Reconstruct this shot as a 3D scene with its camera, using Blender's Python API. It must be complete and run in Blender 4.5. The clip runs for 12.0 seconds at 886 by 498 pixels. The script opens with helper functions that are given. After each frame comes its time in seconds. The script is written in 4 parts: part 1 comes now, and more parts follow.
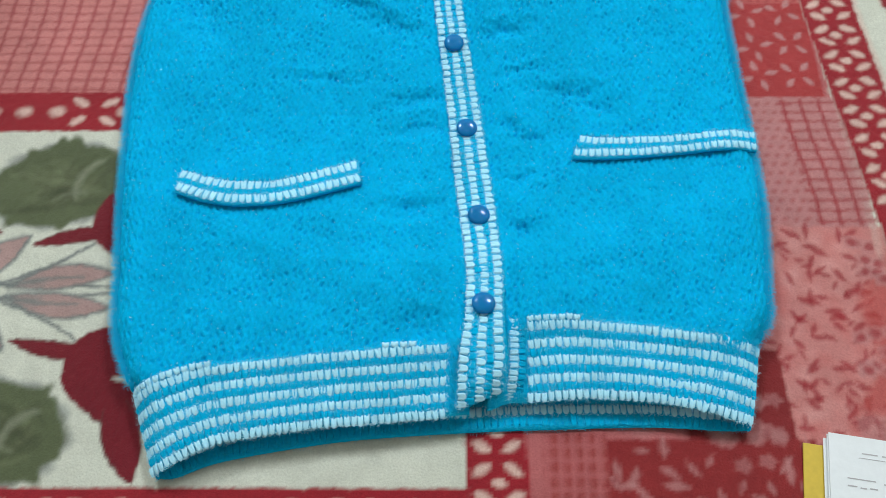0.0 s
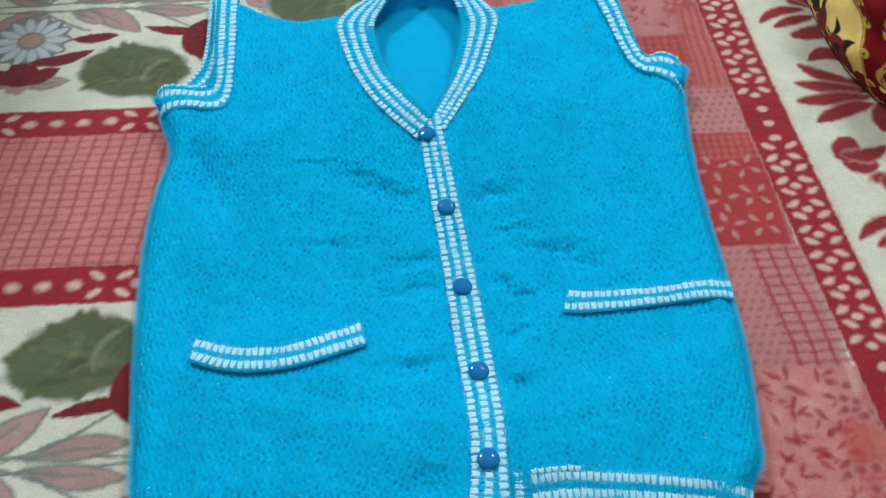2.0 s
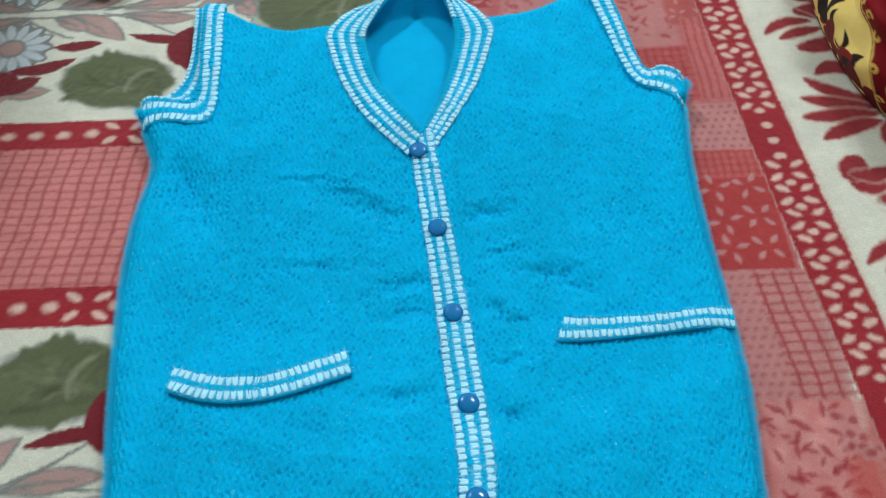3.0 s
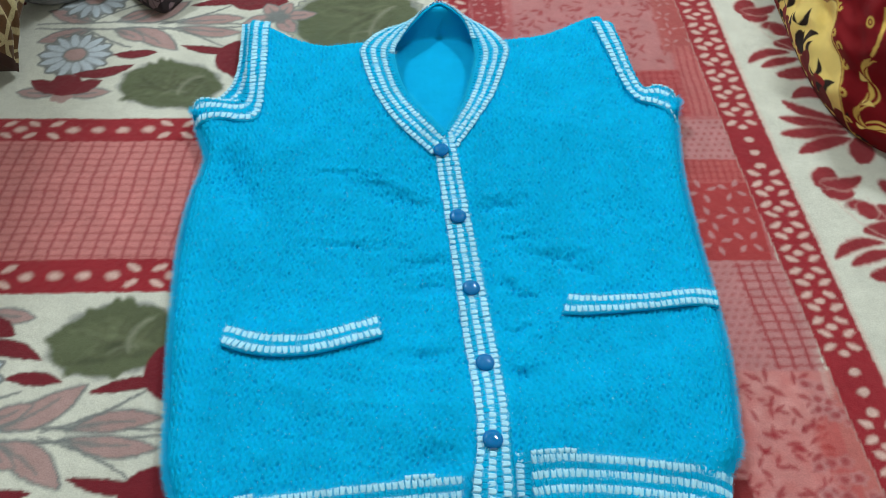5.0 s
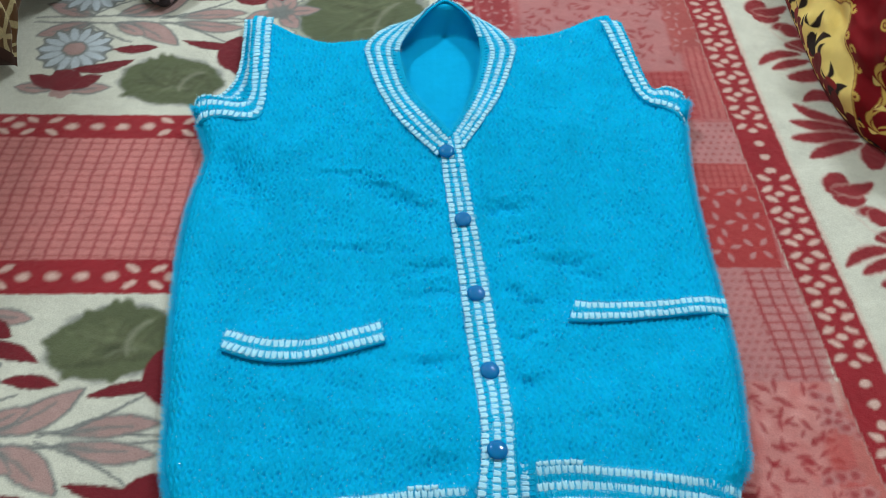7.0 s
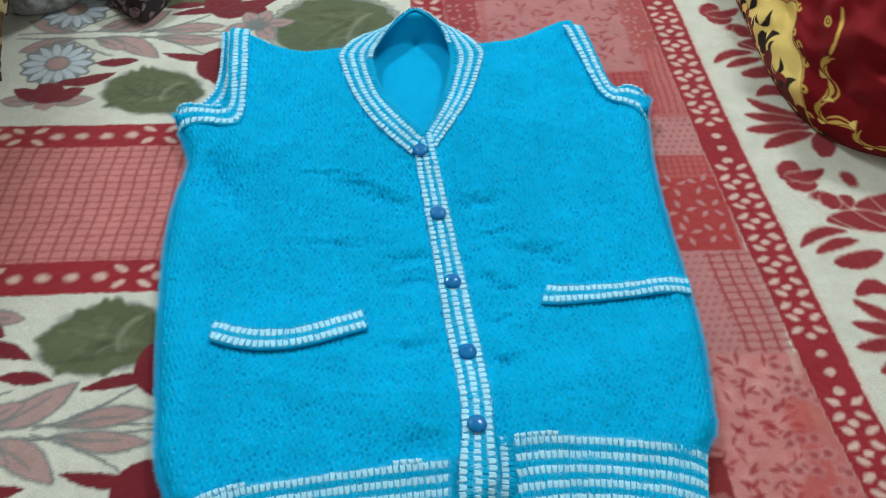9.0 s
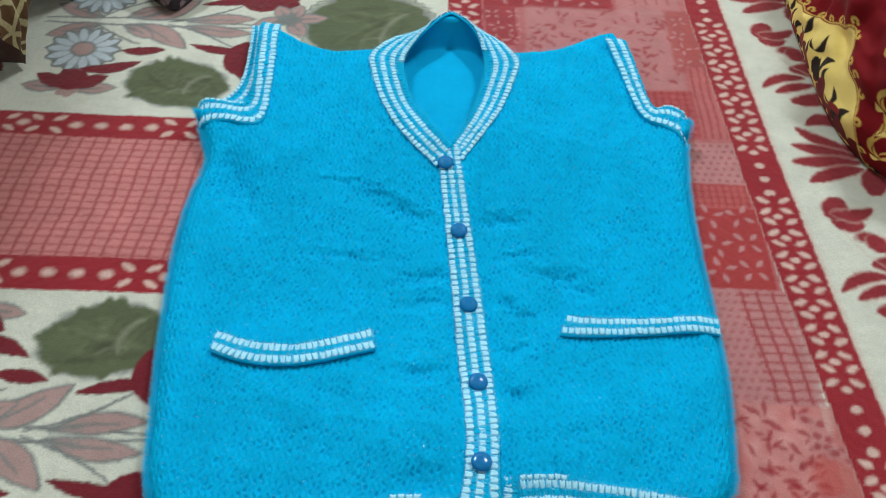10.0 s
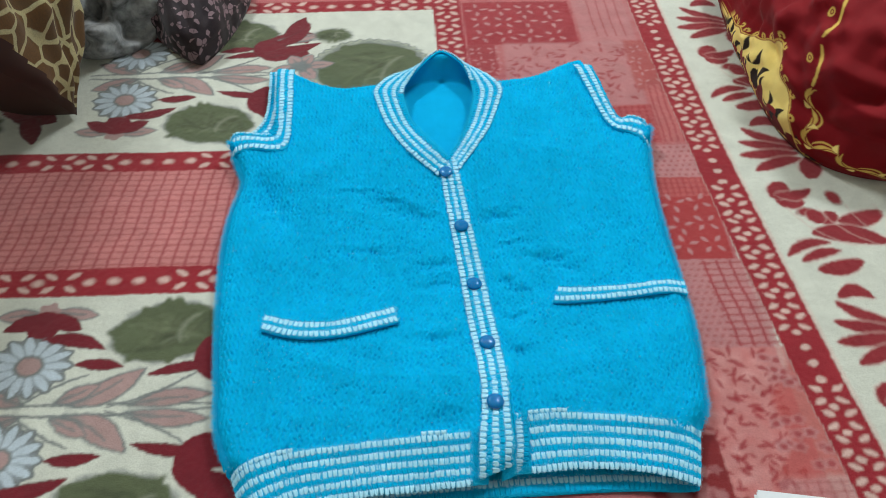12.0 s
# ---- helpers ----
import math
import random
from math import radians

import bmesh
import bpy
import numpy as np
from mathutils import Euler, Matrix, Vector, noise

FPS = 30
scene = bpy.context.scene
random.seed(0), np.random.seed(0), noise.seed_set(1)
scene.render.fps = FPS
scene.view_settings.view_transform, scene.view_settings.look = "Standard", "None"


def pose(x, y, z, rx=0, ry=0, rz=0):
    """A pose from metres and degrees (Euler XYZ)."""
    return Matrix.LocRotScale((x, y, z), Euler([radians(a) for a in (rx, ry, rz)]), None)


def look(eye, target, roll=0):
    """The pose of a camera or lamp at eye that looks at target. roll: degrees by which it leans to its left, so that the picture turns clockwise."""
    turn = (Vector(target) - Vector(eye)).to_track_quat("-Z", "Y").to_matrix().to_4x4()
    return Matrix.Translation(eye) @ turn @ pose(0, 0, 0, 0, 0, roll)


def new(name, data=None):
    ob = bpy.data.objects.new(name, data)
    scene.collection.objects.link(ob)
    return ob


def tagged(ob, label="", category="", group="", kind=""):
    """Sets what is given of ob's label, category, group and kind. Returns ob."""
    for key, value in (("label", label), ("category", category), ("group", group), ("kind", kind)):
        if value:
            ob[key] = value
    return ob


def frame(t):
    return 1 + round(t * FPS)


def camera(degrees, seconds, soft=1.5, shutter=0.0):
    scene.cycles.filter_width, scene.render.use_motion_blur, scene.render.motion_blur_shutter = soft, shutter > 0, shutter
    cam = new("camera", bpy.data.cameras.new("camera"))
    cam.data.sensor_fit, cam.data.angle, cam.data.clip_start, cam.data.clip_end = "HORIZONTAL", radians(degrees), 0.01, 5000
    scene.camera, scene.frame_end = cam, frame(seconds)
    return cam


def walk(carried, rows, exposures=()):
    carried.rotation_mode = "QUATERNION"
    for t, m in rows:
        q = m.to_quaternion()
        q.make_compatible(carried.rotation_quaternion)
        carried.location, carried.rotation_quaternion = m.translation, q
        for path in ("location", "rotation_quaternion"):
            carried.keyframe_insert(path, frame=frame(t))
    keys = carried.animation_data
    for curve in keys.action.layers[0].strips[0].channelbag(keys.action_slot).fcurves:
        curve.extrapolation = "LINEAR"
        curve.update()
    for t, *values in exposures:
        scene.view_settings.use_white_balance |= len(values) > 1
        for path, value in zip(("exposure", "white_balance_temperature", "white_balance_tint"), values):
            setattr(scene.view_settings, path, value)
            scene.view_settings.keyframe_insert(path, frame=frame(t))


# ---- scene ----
cam = camera(55.6, 12.0, 0.9)
PATH = [
    (0, (0.046, 0.096, 0.571), (-0.001, 0.989, -1.218), -2.9),
    (0.5, (0.057, 0.066, 0.602), (-0.056, 1.05, -1.136), -5.5),
    (1, (0.05, 0.06, 0.608), (-0.072, 1.106, -1.092), -6.0),
    (1.5, (0.028, 0.067, 0.641), (-0.017, 1.191, -1.013), -3.9),
    (2, (0.034, 0.104, 0.623), (0.035, 1.235, -1.025), -2.6),
    (2.5, (0.052, 0.165, 0.603), (0.038, 1.266, -1.067), -2.9),
    (4.3, (0.011, 0.031, 0.657), (0.057, 1.242, -0.934), -0.6),
    (4.5, (0.011, 0.038, 0.658), (0.051, 1.249, -0.933), -0.3),
    (5, (0.015, 0.039, 0.657), (0.037, 1.249, -0.935), 0.2),
    (5.5, (0.02, 0.118, 0.647), (0.035, 1.309, -0.959), 0.9),
    (6, (0.019, 0.175, 0.63), (0.025, 1.328, -1.004), 1.1),
    (6.5, (0.017, 0.145, 0.634), (0.036, 1.299, -0.999), 1.6),
    (7, (0.01, 0.057, 0.653), (0.034, 1.251, -0.952), 0.9),
    (7.2, (0.015, 0.024, 0.662), (0.027, 1.23, -0.934), 0.3),
    (8.8, (0.009, -0.009, 0.664), (0.078, 1.236, -0.9), 0.9),
    (9, (0.009, 0.01, 0.665), (0.089, 1.245, -0.907), 1.2),
    (9.5, (0.022, 0.062, 0.652), (0.095, 1.272, -0.939), 1.5),
    (10, (0.024, 0.053, 0.651), (0.025, 1.275, -0.932), 2.1),
    (10.5, (0.028, 0.019, 0.658), (-0.01, 1.257, -0.912), 1.4),
    (11, (0.026, -0.023, 0.668), (-0.001, 1.225, -0.895), -0.1),
    (11.5, (0.022, -0.072, 0.695), (0.028, 1.225, -0.827), -0.6),
    (12, (0.005, -0.097, 0.712), (0.031, 1.243, -0.772), -0.7),
]
walk(cam, [(t, look(eye, target, roll)) for t, eye, target, roll in PATH],
     [(0, 0.08), (1, 0.08), (1.6, 0.03), (2.5, 0.0), (4.5, 0.04), (6, 0.0), (10, 0.01), (11, 0.05), (12, 0.04)])


# ---- room measures, light ----
BED_FLOOR, CEILING = -0.52, 2.85
ROOM = (-1.9, 2.1, -1.7, 2.5)          # x from, x to, y from, y to

world = bpy.data.worlds.new("room_air")
scene.world = world
world.use_nodes = True
world.node_tree.nodes["Background"].inputs["Color"].default_value = (0.8, 0.9, 1.0, 1)
world.node_tree.nodes["Background"].inputs["Strength"].default_value = 0.05


def tube_light(x, y, z, power, turn):
    data = bpy.data.lights.new("tube_light", "AREA")
    data.shape, data.size, data.size_y = "RECTANGLE", 0.65, 0.21
    data.energy, data.color = power, (0.91, 0.97, 1.0)
    ob = new("tube_light", data)
    ob.matrix_world = look((x, y, z), (0.05, 0.55, 0)) @ pose(0, 0, 0, 0, 0, turn)
    return ob


tube_light(-0.99, 2.11, 2.45, 42, 0)
tube_light(1.22, 1.98, 2.45, 40, 0)


# ---- materials ----
def material(name):
    m = bpy.data.materials.new(name)
    m.use_nodes = True
    return m, m.node_tree.nodes, m.node_tree.links, m.node_tree.nodes["Principled BSDF"]


def noise_node(nodes, links, scale, detail=3.0, rough=0.6, coord="Object"):
    tc = nodes.new("ShaderNodeTexCoord")
    n = nodes.new("ShaderNodeTexNoise")
    n.inputs["Scale"].default_value, n.inputs["Detail"].default_value, n.inputs["Roughness"].default_value = scale, detail, rough
    links.new(tc.outputs[coord], n.inputs["Vector"])
    return n


def ramp(nodes, links, source, lo, hi, a, b):
    r = nodes.new("ShaderNodeMapRange")
    r.inputs["From Min"].default_value, r.inputs["From Max"].default_value = lo, hi
    r.inputs["To Min"].default_value, r.inputs["To Max"].default_value = a, b
    links.new(source, r.inputs["Value"])
    return r.outputs["Result"]


def scaled_colour(nodes, links, colour, factor):
    """colour (socket or rgb) times factor (socket)."""
    mix = nodes.new("ShaderNodeMix")
    mix.data_type, mix.blend_type = "RGBA", "MULTIPLY"
    mix.inputs["Factor"].default_value = 1.0
    if isinstance(colour, tuple):
        mix.inputs["A"].default_value = (*colour, 1)
    else:
        links.new(colour, mix.inputs["A"])
    links.new(factor, mix.inputs["B"])
    return mix.outputs["Result"]


def bump(nodes, links, bsdf, heights, distance=0.001, strength=0.5):
    b = nodes.new("ShaderNodeBump")
    b.inputs["Strength"].default_value, b.inputs["Distance"].default_value = strength, distance
    links.new(heights, b.inputs["Height"])
    links.new(b.outputs["Normal"], bsdf.inputs["Normal"])


def yarn(name, rgb, spread=0.25, sheen=0.35, grain=700.0, tint=(1, 1, 1)):
    """Wool or acrylic yarn: mottled colour at two scales, hairy bump, sheen."""
    m, nodes, links, bsdf = material(name)
    fine, broad = noise_node(nodes, links, grain), noise_node(nodes, links, 28.0, 2.0)
    f1 = ramp(nodes, links, fine.outputs["Fac"], 0.3, 0.7, 1 - spread, 1 + spread)
    f2 = ramp(nodes, links, broad.outputs["Fac"], 0.3, 0.7, 0.93, 1.07)
    links.new(scaled_colour(nodes, links, scaled_colour(nodes, links, rgb, f1), f2), bsdf.inputs["Base Color"])
    bsdf.inputs["Roughness"].default_value = 0.85
    bsdf.inputs["Specular IOR Level"].default_value = 0.04
    bsdf.inputs["Sheen Weight"].default_value = sheen
    bsdf.inputs["Sheen Roughness"].default_value = 0.4
    bsdf.inputs["Sheen Tint"].default_value = (*tint, 1)
    bump(nodes, links, bsdf, fine.outputs["Fac"], 0.0006, 0.4)
    return m


def printed(name, rough=0.9, sheen=0.3, grain=650.0, spread=0.21, depth=0.0011):
    """Cloth whose print is stored on the mesh as the colour layer "print"."""
    m, nodes, links, bsdf = material(name)
    layer = nodes.new("ShaderNodeAttribute")
    layer.attribute_name = "print"
    fine, broad = noise_node(nodes, links, grain), noise_node(nodes, links, 35.0, 3.0)
    f1 = ramp(nodes, links, fine.outputs["Fac"], 0.3, 0.7, 1 - spread, 1 + spread)
    f2 = ramp(nodes, links, broad.outputs["Fac"], 0.3, 0.7, 0.92, 1.08)
    links.new(scaled_colour(nodes, links, scaled_colour(nodes, links, layer.outputs["Color"], f1), f2), bsdf.inputs["Base Color"])
    bsdf.inputs["Roughness"].default_value = rough
    bsdf.inputs["Specular IOR Level"].default_value = 0.2
    bsdf.inputs["Sheen Weight"].default_value = sheen
    bsdf.inputs["Sheen Roughness"].default_value = 0.5
    bump(nodes, links, bsdf, fine.outputs["Fac"], depth, 0.6)
    return m


def plain(name, rgb, rough=0.6, scale=60.0, spread=0.06):
    m, nodes, links, bsdf = material(name)
    n = noise_node(nodes, links, scale, 4.0)
    links.new(scaled_colour(nodes, links, rgb, ramp(nodes, links, n.outputs["Fac"], 0.3, 0.7, 1 - spread, 1 + spread)), bsdf.inputs["Base Color"])
    bsdf.inputs["Roughness"].default_value = rough
    bump(nodes, links, bsdf, n.outputs["Fac"], 0.0005, 0.2)
    return m


BLUE = yarn("blue_wool", (0.0, 0.43, 0.765), 0.14, 0.2, 650.0, (0.0, 0.7, 1.0))
BLUE_INSIDE = yarn("blue_wool_inside", (0.002, 0.40, 0.74), 0.1, 0.2, 900.0, (0.03, 0.7, 1.0))
WHITE = yarn("white_wool", (0.44, 0.83, 1.0), 0.08, 0.3, 900.0, (0.4, 0.85, 1.0))
HAIR = yarn("blue_wool_hair", (0.01, 0.475, 0.78), 0.1, 0.3, 650.0, (0.1, 0.75, 1.0))
BAND_HAIR = yarn("band_wool_hair", (0.02, 0.52, 0.78), 0.1, 0.3, 650.0, (0.3, 0.8, 1.0))
FLEECE = printed("fleece_print", spread=0.09, depth=0.0009)
CUSHION_CLOTH = printed("cushion_print", 0.8, 0.04, 1500.0, 0.08, 0.0003)
WALL = plain("wall_paint", (0.62, 0.60, 0.55), 0.8, 8.0)
WOOD = plain("bed_wood", (0.16, 0.08, 0.04), 0.5, 30.0, 0.2)
MATTRESS = plain("mattress_cloth", (0.45, 0.42, 0.38), 0.9)
FLOOR = plain("floor_stone", (0.35, 0.33, 0.30), 0.4, 12.0, 0.15)
PAPER = plain("paper", (0.76, 0.81, 0.84), 0.7, 200.0, 0.02)
CARD = plain("yellow_card", (0.62, 0.45, 0.05), 0.6, 200.0)
INK = plain("pencil", (0.42, 0.42, 0.44), 0.6)

GLINT, _n, _l, _b = material("tinsel")
_b.inputs["Base Color"].default_value = (0.8, 0.93, 1.0, 1)
_b.inputs["Metallic"].default_value, _b.inputs["Roughness"].default_value = 1.0, 0.3

BUTTON, _n, _l, _b = material("blue_button")
_b.inputs["Base Color"].default_value = (0.0, 0.17, 0.46, 1)
_b.inputs["Roughness"].default_value = 0.06
_b.inputs["Specular IOR Level"].default_value = 0.35
_b.inputs["Subsurface Weight"].default_value = 0.2
_b.inputs["Subsurface Scale"].default_value = 0.004


# ---- mesh helpers ----
def mesh_of(name, verts, faces, smooth=True):
    """A mesh from arrays of places and of triangles or quads."""
    verts, faces = np.asarray(verts, np.float32).reshape(-1, 3), np.asarray(faces, np.int32)
    k = faces.shape[1]
    me = bpy.data.meshes.new(name)
    me.vertices.add(len(verts))
    me.vertices.foreach_set("co", verts.ravel())
    me.loops.add(faces.size)
    me.loops.foreach_set("vertex_index", faces.ravel())
    me.polygons.add(len(faces))
    me.polygons.foreach_set("loop_start", np.arange(0, faces.size, k, dtype=np.int32))
    me.polygons.foreach_set("use_smooth", np.full(len(faces), smooth))
    me.update(calc_edges=True)
    me.validate()
    return me


def grid_faces(ny, nx, wrap=False):
    i = np.arange(ny * nx).reshape(ny, nx)
    if wrap:
        i = np.concatenate([i, i[:, :1]], 1)
    return np.stack([i[:-1, :-1], i[:-1, 1:], i[1:, 1:], i[1:, :-1]], -1).reshape(-1, 4)


def part(name, me, mat, parent=None, label=""):
    """Links a mesh (or a bmesh) as one object under a thing or a part."""
    if isinstance(me, bmesh.types.BMesh):
        data = bpy.data.meshes.new(name)
        me.to_mesh(data)
        me.free()
        me = data
    if not me.materials:
        me.materials.append(mat)
    ob = new(name, me)
    ob.parent = parent
    return tagged(ob, label)


def box_mesh(x0, x1, y0, y1, z0, z1, bevel=0.0):
    bm = bmesh.new()
    bmesh.ops.create_cube(bm, size=1, matrix=Matrix.LocRotScale(((x0 + x1) / 2, (y0 + y1) / 2, (z0 + z1) / 2), None, (x1 - x0, y1 - y0, z1 - z0)))
    if bevel:
        bmesh.ops.bevel(bm, geom=bm.edges[:], offset=bevel, segments=3, affect="EDGES", profile=0.5)
    return bm


def through_points(pairs):
    """A smooth function through (key, value) pairs."""
    ks, vs = np.array(sorted(pairs)).T

    def at(k):
        k = np.clip(np.asarray(k, float), ks[0], ks[-1])
        i = np.clip(np.searchsorted(ks, k) - 1, 0, len(ks) - 2)
        slope = np.gradient(vs, ks)
        h = ks[i + 1] - ks[i]
        t = (k - ks[i]) / h
        return ((2 * t**3 - 3 * t**2 + 1) * vs[i] + (t**3 - 2 * t**2 + t) * h * slope[i]
                + (-2 * t**3 + 3 * t**2) * vs[i + 1] + (t**3 - t**2) * h * slope[i + 1])
    return at


def smooth_noise(x, y, size, seed):
    """Value noise on arrays, about -1 to 1."""
    r = np.random.default_rng(seed)
    lattice = r.uniform(-1, 1, (64, 64))
    u, v = np.asarray(x) / size + 100, np.asarray(y) / size + 100
    i, j = np.floor(u).astype(int), np.floor(v).astype(int)
    a, b = u - i, v - j
    a, b = a * a * (3 - 2 * a), b * b * (3 - 2 * b)
    f = lambda p, q: lattice[p % 64, q % 64]
    return (f(i, j) * (1 - a) + f(i + 1, j) * a) * (1 - b) + (f(i, j + 1) * (1 - a) + f(i + 1, j + 1) * a) * b


class Print:
    """A dyed pattern on a sheet whose points lie at xs across and ys along."""

    def __init__(self, xs, ys, base, jitter=0.0008):
        self.xs, self.ys = xs, ys
        self.x, self.y = np.meshgrid(xs, ys)
        self.wx = self.x + jitter * smooth_noise(self.x, self.y, 0.004, 5) + 0.5 * jitter * smooth_noise(self.x, self.y, 0.0019, 7)
        self.wy = self.y + jitter * smooth_noise(self.x, self.y, 0.004, 6) + 0.5 * jitter * smooth_noise(self.x, self.y, 0.0019, 8)
        self.col = np.empty((*self.x.shape, 3))
        self.col[:] = base

    def lay(self, box, far, rgb, soft=0.0012, alpha=1.0):
        """Dyes where far(x, y), the distance to the shape's rim, is below 0."""
        a, b = np.searchsorted(self.xs, (box[0] - 0.004, box[1] + 0.004))
        c, d = np.searchsorted(self.ys, (box[2] - 0.004, box[3] + 0.004))
        if a >= b or c >= d:
            return
        s = far(self.wx[c:d, a:b], self.wy[c:d, a:b])
        k = (np.clip(0.5 - s / (2 * soft), 0, 1) * alpha)[..., None]
        self.col[c:d, a:b] = self.col[c:d, a:b] * (1 - k) + np.array(rgb) * k

    def oval(self, x, y, a, b, turn, rgb, wave=0.0, waves=9, **kw):
        co, si, r = math.cos(turn), math.sin(turn), max(a, b) * (1 + wave)

        def far(px, py):
            u, v = ((px - x) * co + (py - y) * si) / a, (-(px - x) * si + (py - y) * co) / b
            rim = 1 + (wave * np.cos(waves * np.arctan2(v, u)) if wave else 0)
            return (np.hypot(u, v) - rim) * min(a, b)
        self.lay((x - r, x + r, y - r, y + r), far, rgb, **kw)

    def leaf(self, x0, y0, x1, y1, w, rgb, bend=0.0, blunt=0.8, **kw):
        length = math.hypot(x1 - x0, y1 - y0)
        ux, uy, r = (x1 - x0) / length, (y1 - y0) / length, w + abs(bend)

        def far(px, py):
            u, v = (px - x0) * ux + (py - y0) * uy, -(px - x0) * uy + (py - y0) * ux
            t = np.clip(u / length, 0, 1)
            wide = w * np.sin(math.pi * t) ** blunt
            return np.maximum(np.abs(v - 4 * bend * t * (1 - t)) - wide, np.maximum(-u, u - length))
        self.lay((min(x0, x1) - r, max(x0, x1) + r, min(y0, y1) - r, max(y0, y1) + r), far, rgb, **kw)

    def stroke(self, x0, y0, x1, y1, w, rgb, bend=0.0, **kw):
        self.leaf(x0, y0, x1, y1, w, rgb, bend, 0.15, **kw)

    def rect(self, x0, x1, y0, y1, rgb, lean=None, **kw):
        """A rectangle; lean: a function of y by which its sides are shifted in x."""
        off = lean or (lambda y: 0 * y)

        def far(px, py):
            q = px - off(py)
            return np.maximum(np.maximum(x0 - q, q - x1), np.maximum(y0 - py, py - y1))
        self.lay((x0 - 0.09, x1 + 0.09, y0, y1), far, rgb, **kw)

    def cross(self, x, y, r, rgb, turn=math.pi / 4, w=0.26, inner=0.25):
        """Four petals round a gap."""
        for k in range(4):
            c, s = math.cos(turn + k * math.pi / 2), math.sin(turn + k * math.pi / 2)
            self.leaf(x + inner * r * c, y + inner * r * s, x + r * c, y + r * s, w * r, rgb, soft=0.0012)

    def on(self, me):
        layer = me.color_attributes.new("print", "FLOAT_COLOR", "POINT")
        rgba = np.ones((self.col.shape[0] * self.col.shape[1], 4), np.float32)
        rgba[:, :3] = np.clip(self.col.reshape(-1, 3), 0, 1)
        layer.data.foreach_set("color", rgba.ravel())


# ---- room and bed ----
def room():
    x0, x1, y0, y1 = ROOM
    t = 0.12
    for name, b in (("floor", (x0, x1, y0, y1, BED_FLOOR - t, BED_FLOOR)), ("ceiling", (x0, x1, y0, y1, CEILING, CEILING + t)),
                    ("wall_west", (x0 - t, x0, y0, y1, BED_FLOOR, CEILING)), ("wall_east", (x1, x1 + t, y0, y1, BED_FLOOR, CEILING)),
                    ("wall_south", (x0, x1, y0 - t, y0, BED_FLOOR, CEILING)), ("wall_north", (x0, x1, y1, y1 + t, BED_FLOOR, CEILING))):
        ob = part(name, box_mesh(*b), FLOOR if name == "floor" else WALL)
        tagged(ob, "plain painted " + name.split("_")[0] + " of the bedroom", name.split("_")[0], kind="structure")


room()

BED = (-0.95, 1.0, -0.55, 1.62)
bed = tagged(new("bed"), "low wooden bed covered by a printed fleece blanket", "bed")
part("bed_frame", box_mesh(BED[0] + 0.02, BED[1] - 0.02, BED[2] + 0.02, BED[3] - 0.02, BED_FLOOR, -0.2, 0.01), WOOD, bed)
part("mattress", box_mesh(BED[0] + 0.01, BED[1] - 0.01, BED[2] + 0.01, BED[3] - 0.01, -0.2, -0.012, 0.03), MATTRESS, bed)


# ---- the blanket and its print ----
CREAM, RED, DEEP = (0.56, 0.585, 0.505), (0.27, 0.012, 0.021), (0.15, 0.008, 0.016)
PINK, PALE, ROSE = (0.40, 0.115, 0.118), (0.43, 0.195, 0.195), (0.29, 0.036, 0.042)
GREEN, GREEN2, MAUVE, GREY = (0.088, 0.110, 0.055), (0.15, 0.175, 0.095), (0.36, 0.24, 0.225), (0.165, 0.185, 0.18)
PETAL, DAISY = (0.58, 0.40, 0.35), (0.44, 0.52, 0.57)
dice = random.Random(4)


def steps(*spans):
    """Joined spans of (from, to, step)."""
    return np.unique(np.concatenate([np.linspace(a, b, int(round((b - a) / s)) + 1) for a, b, s in spans]).round(5))


def blanket_height(x, y):
    return (0.0016 * smooth_noise(x, y, 0.11, 1) + 0.0007 * smooth_noise(x, y, 0.035, 2)
            + 0.0013 * np.exp(-((y - 0.62 - 0.25 * (x + 0.4)) / 0.012) ** 2) * np.clip((-0.2 - x) * 8, 0, 1))


def border_x(y):
    t = (1.05 - y) / 0.82
    return 0.318 + 0.030 * t + 0.034 * t * np.abs(t)


def band_x(y):
    return 0.016 + 0.038 * (1.05 - y)


def patch_lean(y):
    return band_x(y) - 0.016


def stripe(p, y0, y1, first, x_end):
    """A red stripe with pairs of four-petal flowers and runs of four dots between them."""
    p.rect(-1.2, x_end, y0, y1, RED)
    mid = (y0 + y1) / 2
    for k in range(-4, 4):
        x = first + 0.1965 * k
        for dx in (0.0, 0.051):
            if x + dx < x_end:
                wide_cross(p, x + dx, mid, 0.0125, 0.0092)
        for dx in (0.0255, 0.0825, 0.110, 0.1375, 0.165):
            if x + dx < x_end:
                p.oval(x + dx, mid, 0.0066, 0.0048, 0.1, PETAL, soft=0.0022)


def wide_cross(p, x, y, dx, dy, long=0.0078, w=0.0036):
    """Four slim petals that point to the middle."""
    for sx in (-1, 1):
        for sy in (-1, 1):
            cx, cy, a = x + sx * dx, y + sy * dy, math.atan2(sy * dy * 0.8, sx * dx)
            p.leaf(cx - long * math.cos(a), cy - long * math.sin(a), cx + long * math.cos(a), cy + long * math.sin(a), w, PETAL, 0, 0.55, soft=0.0018)


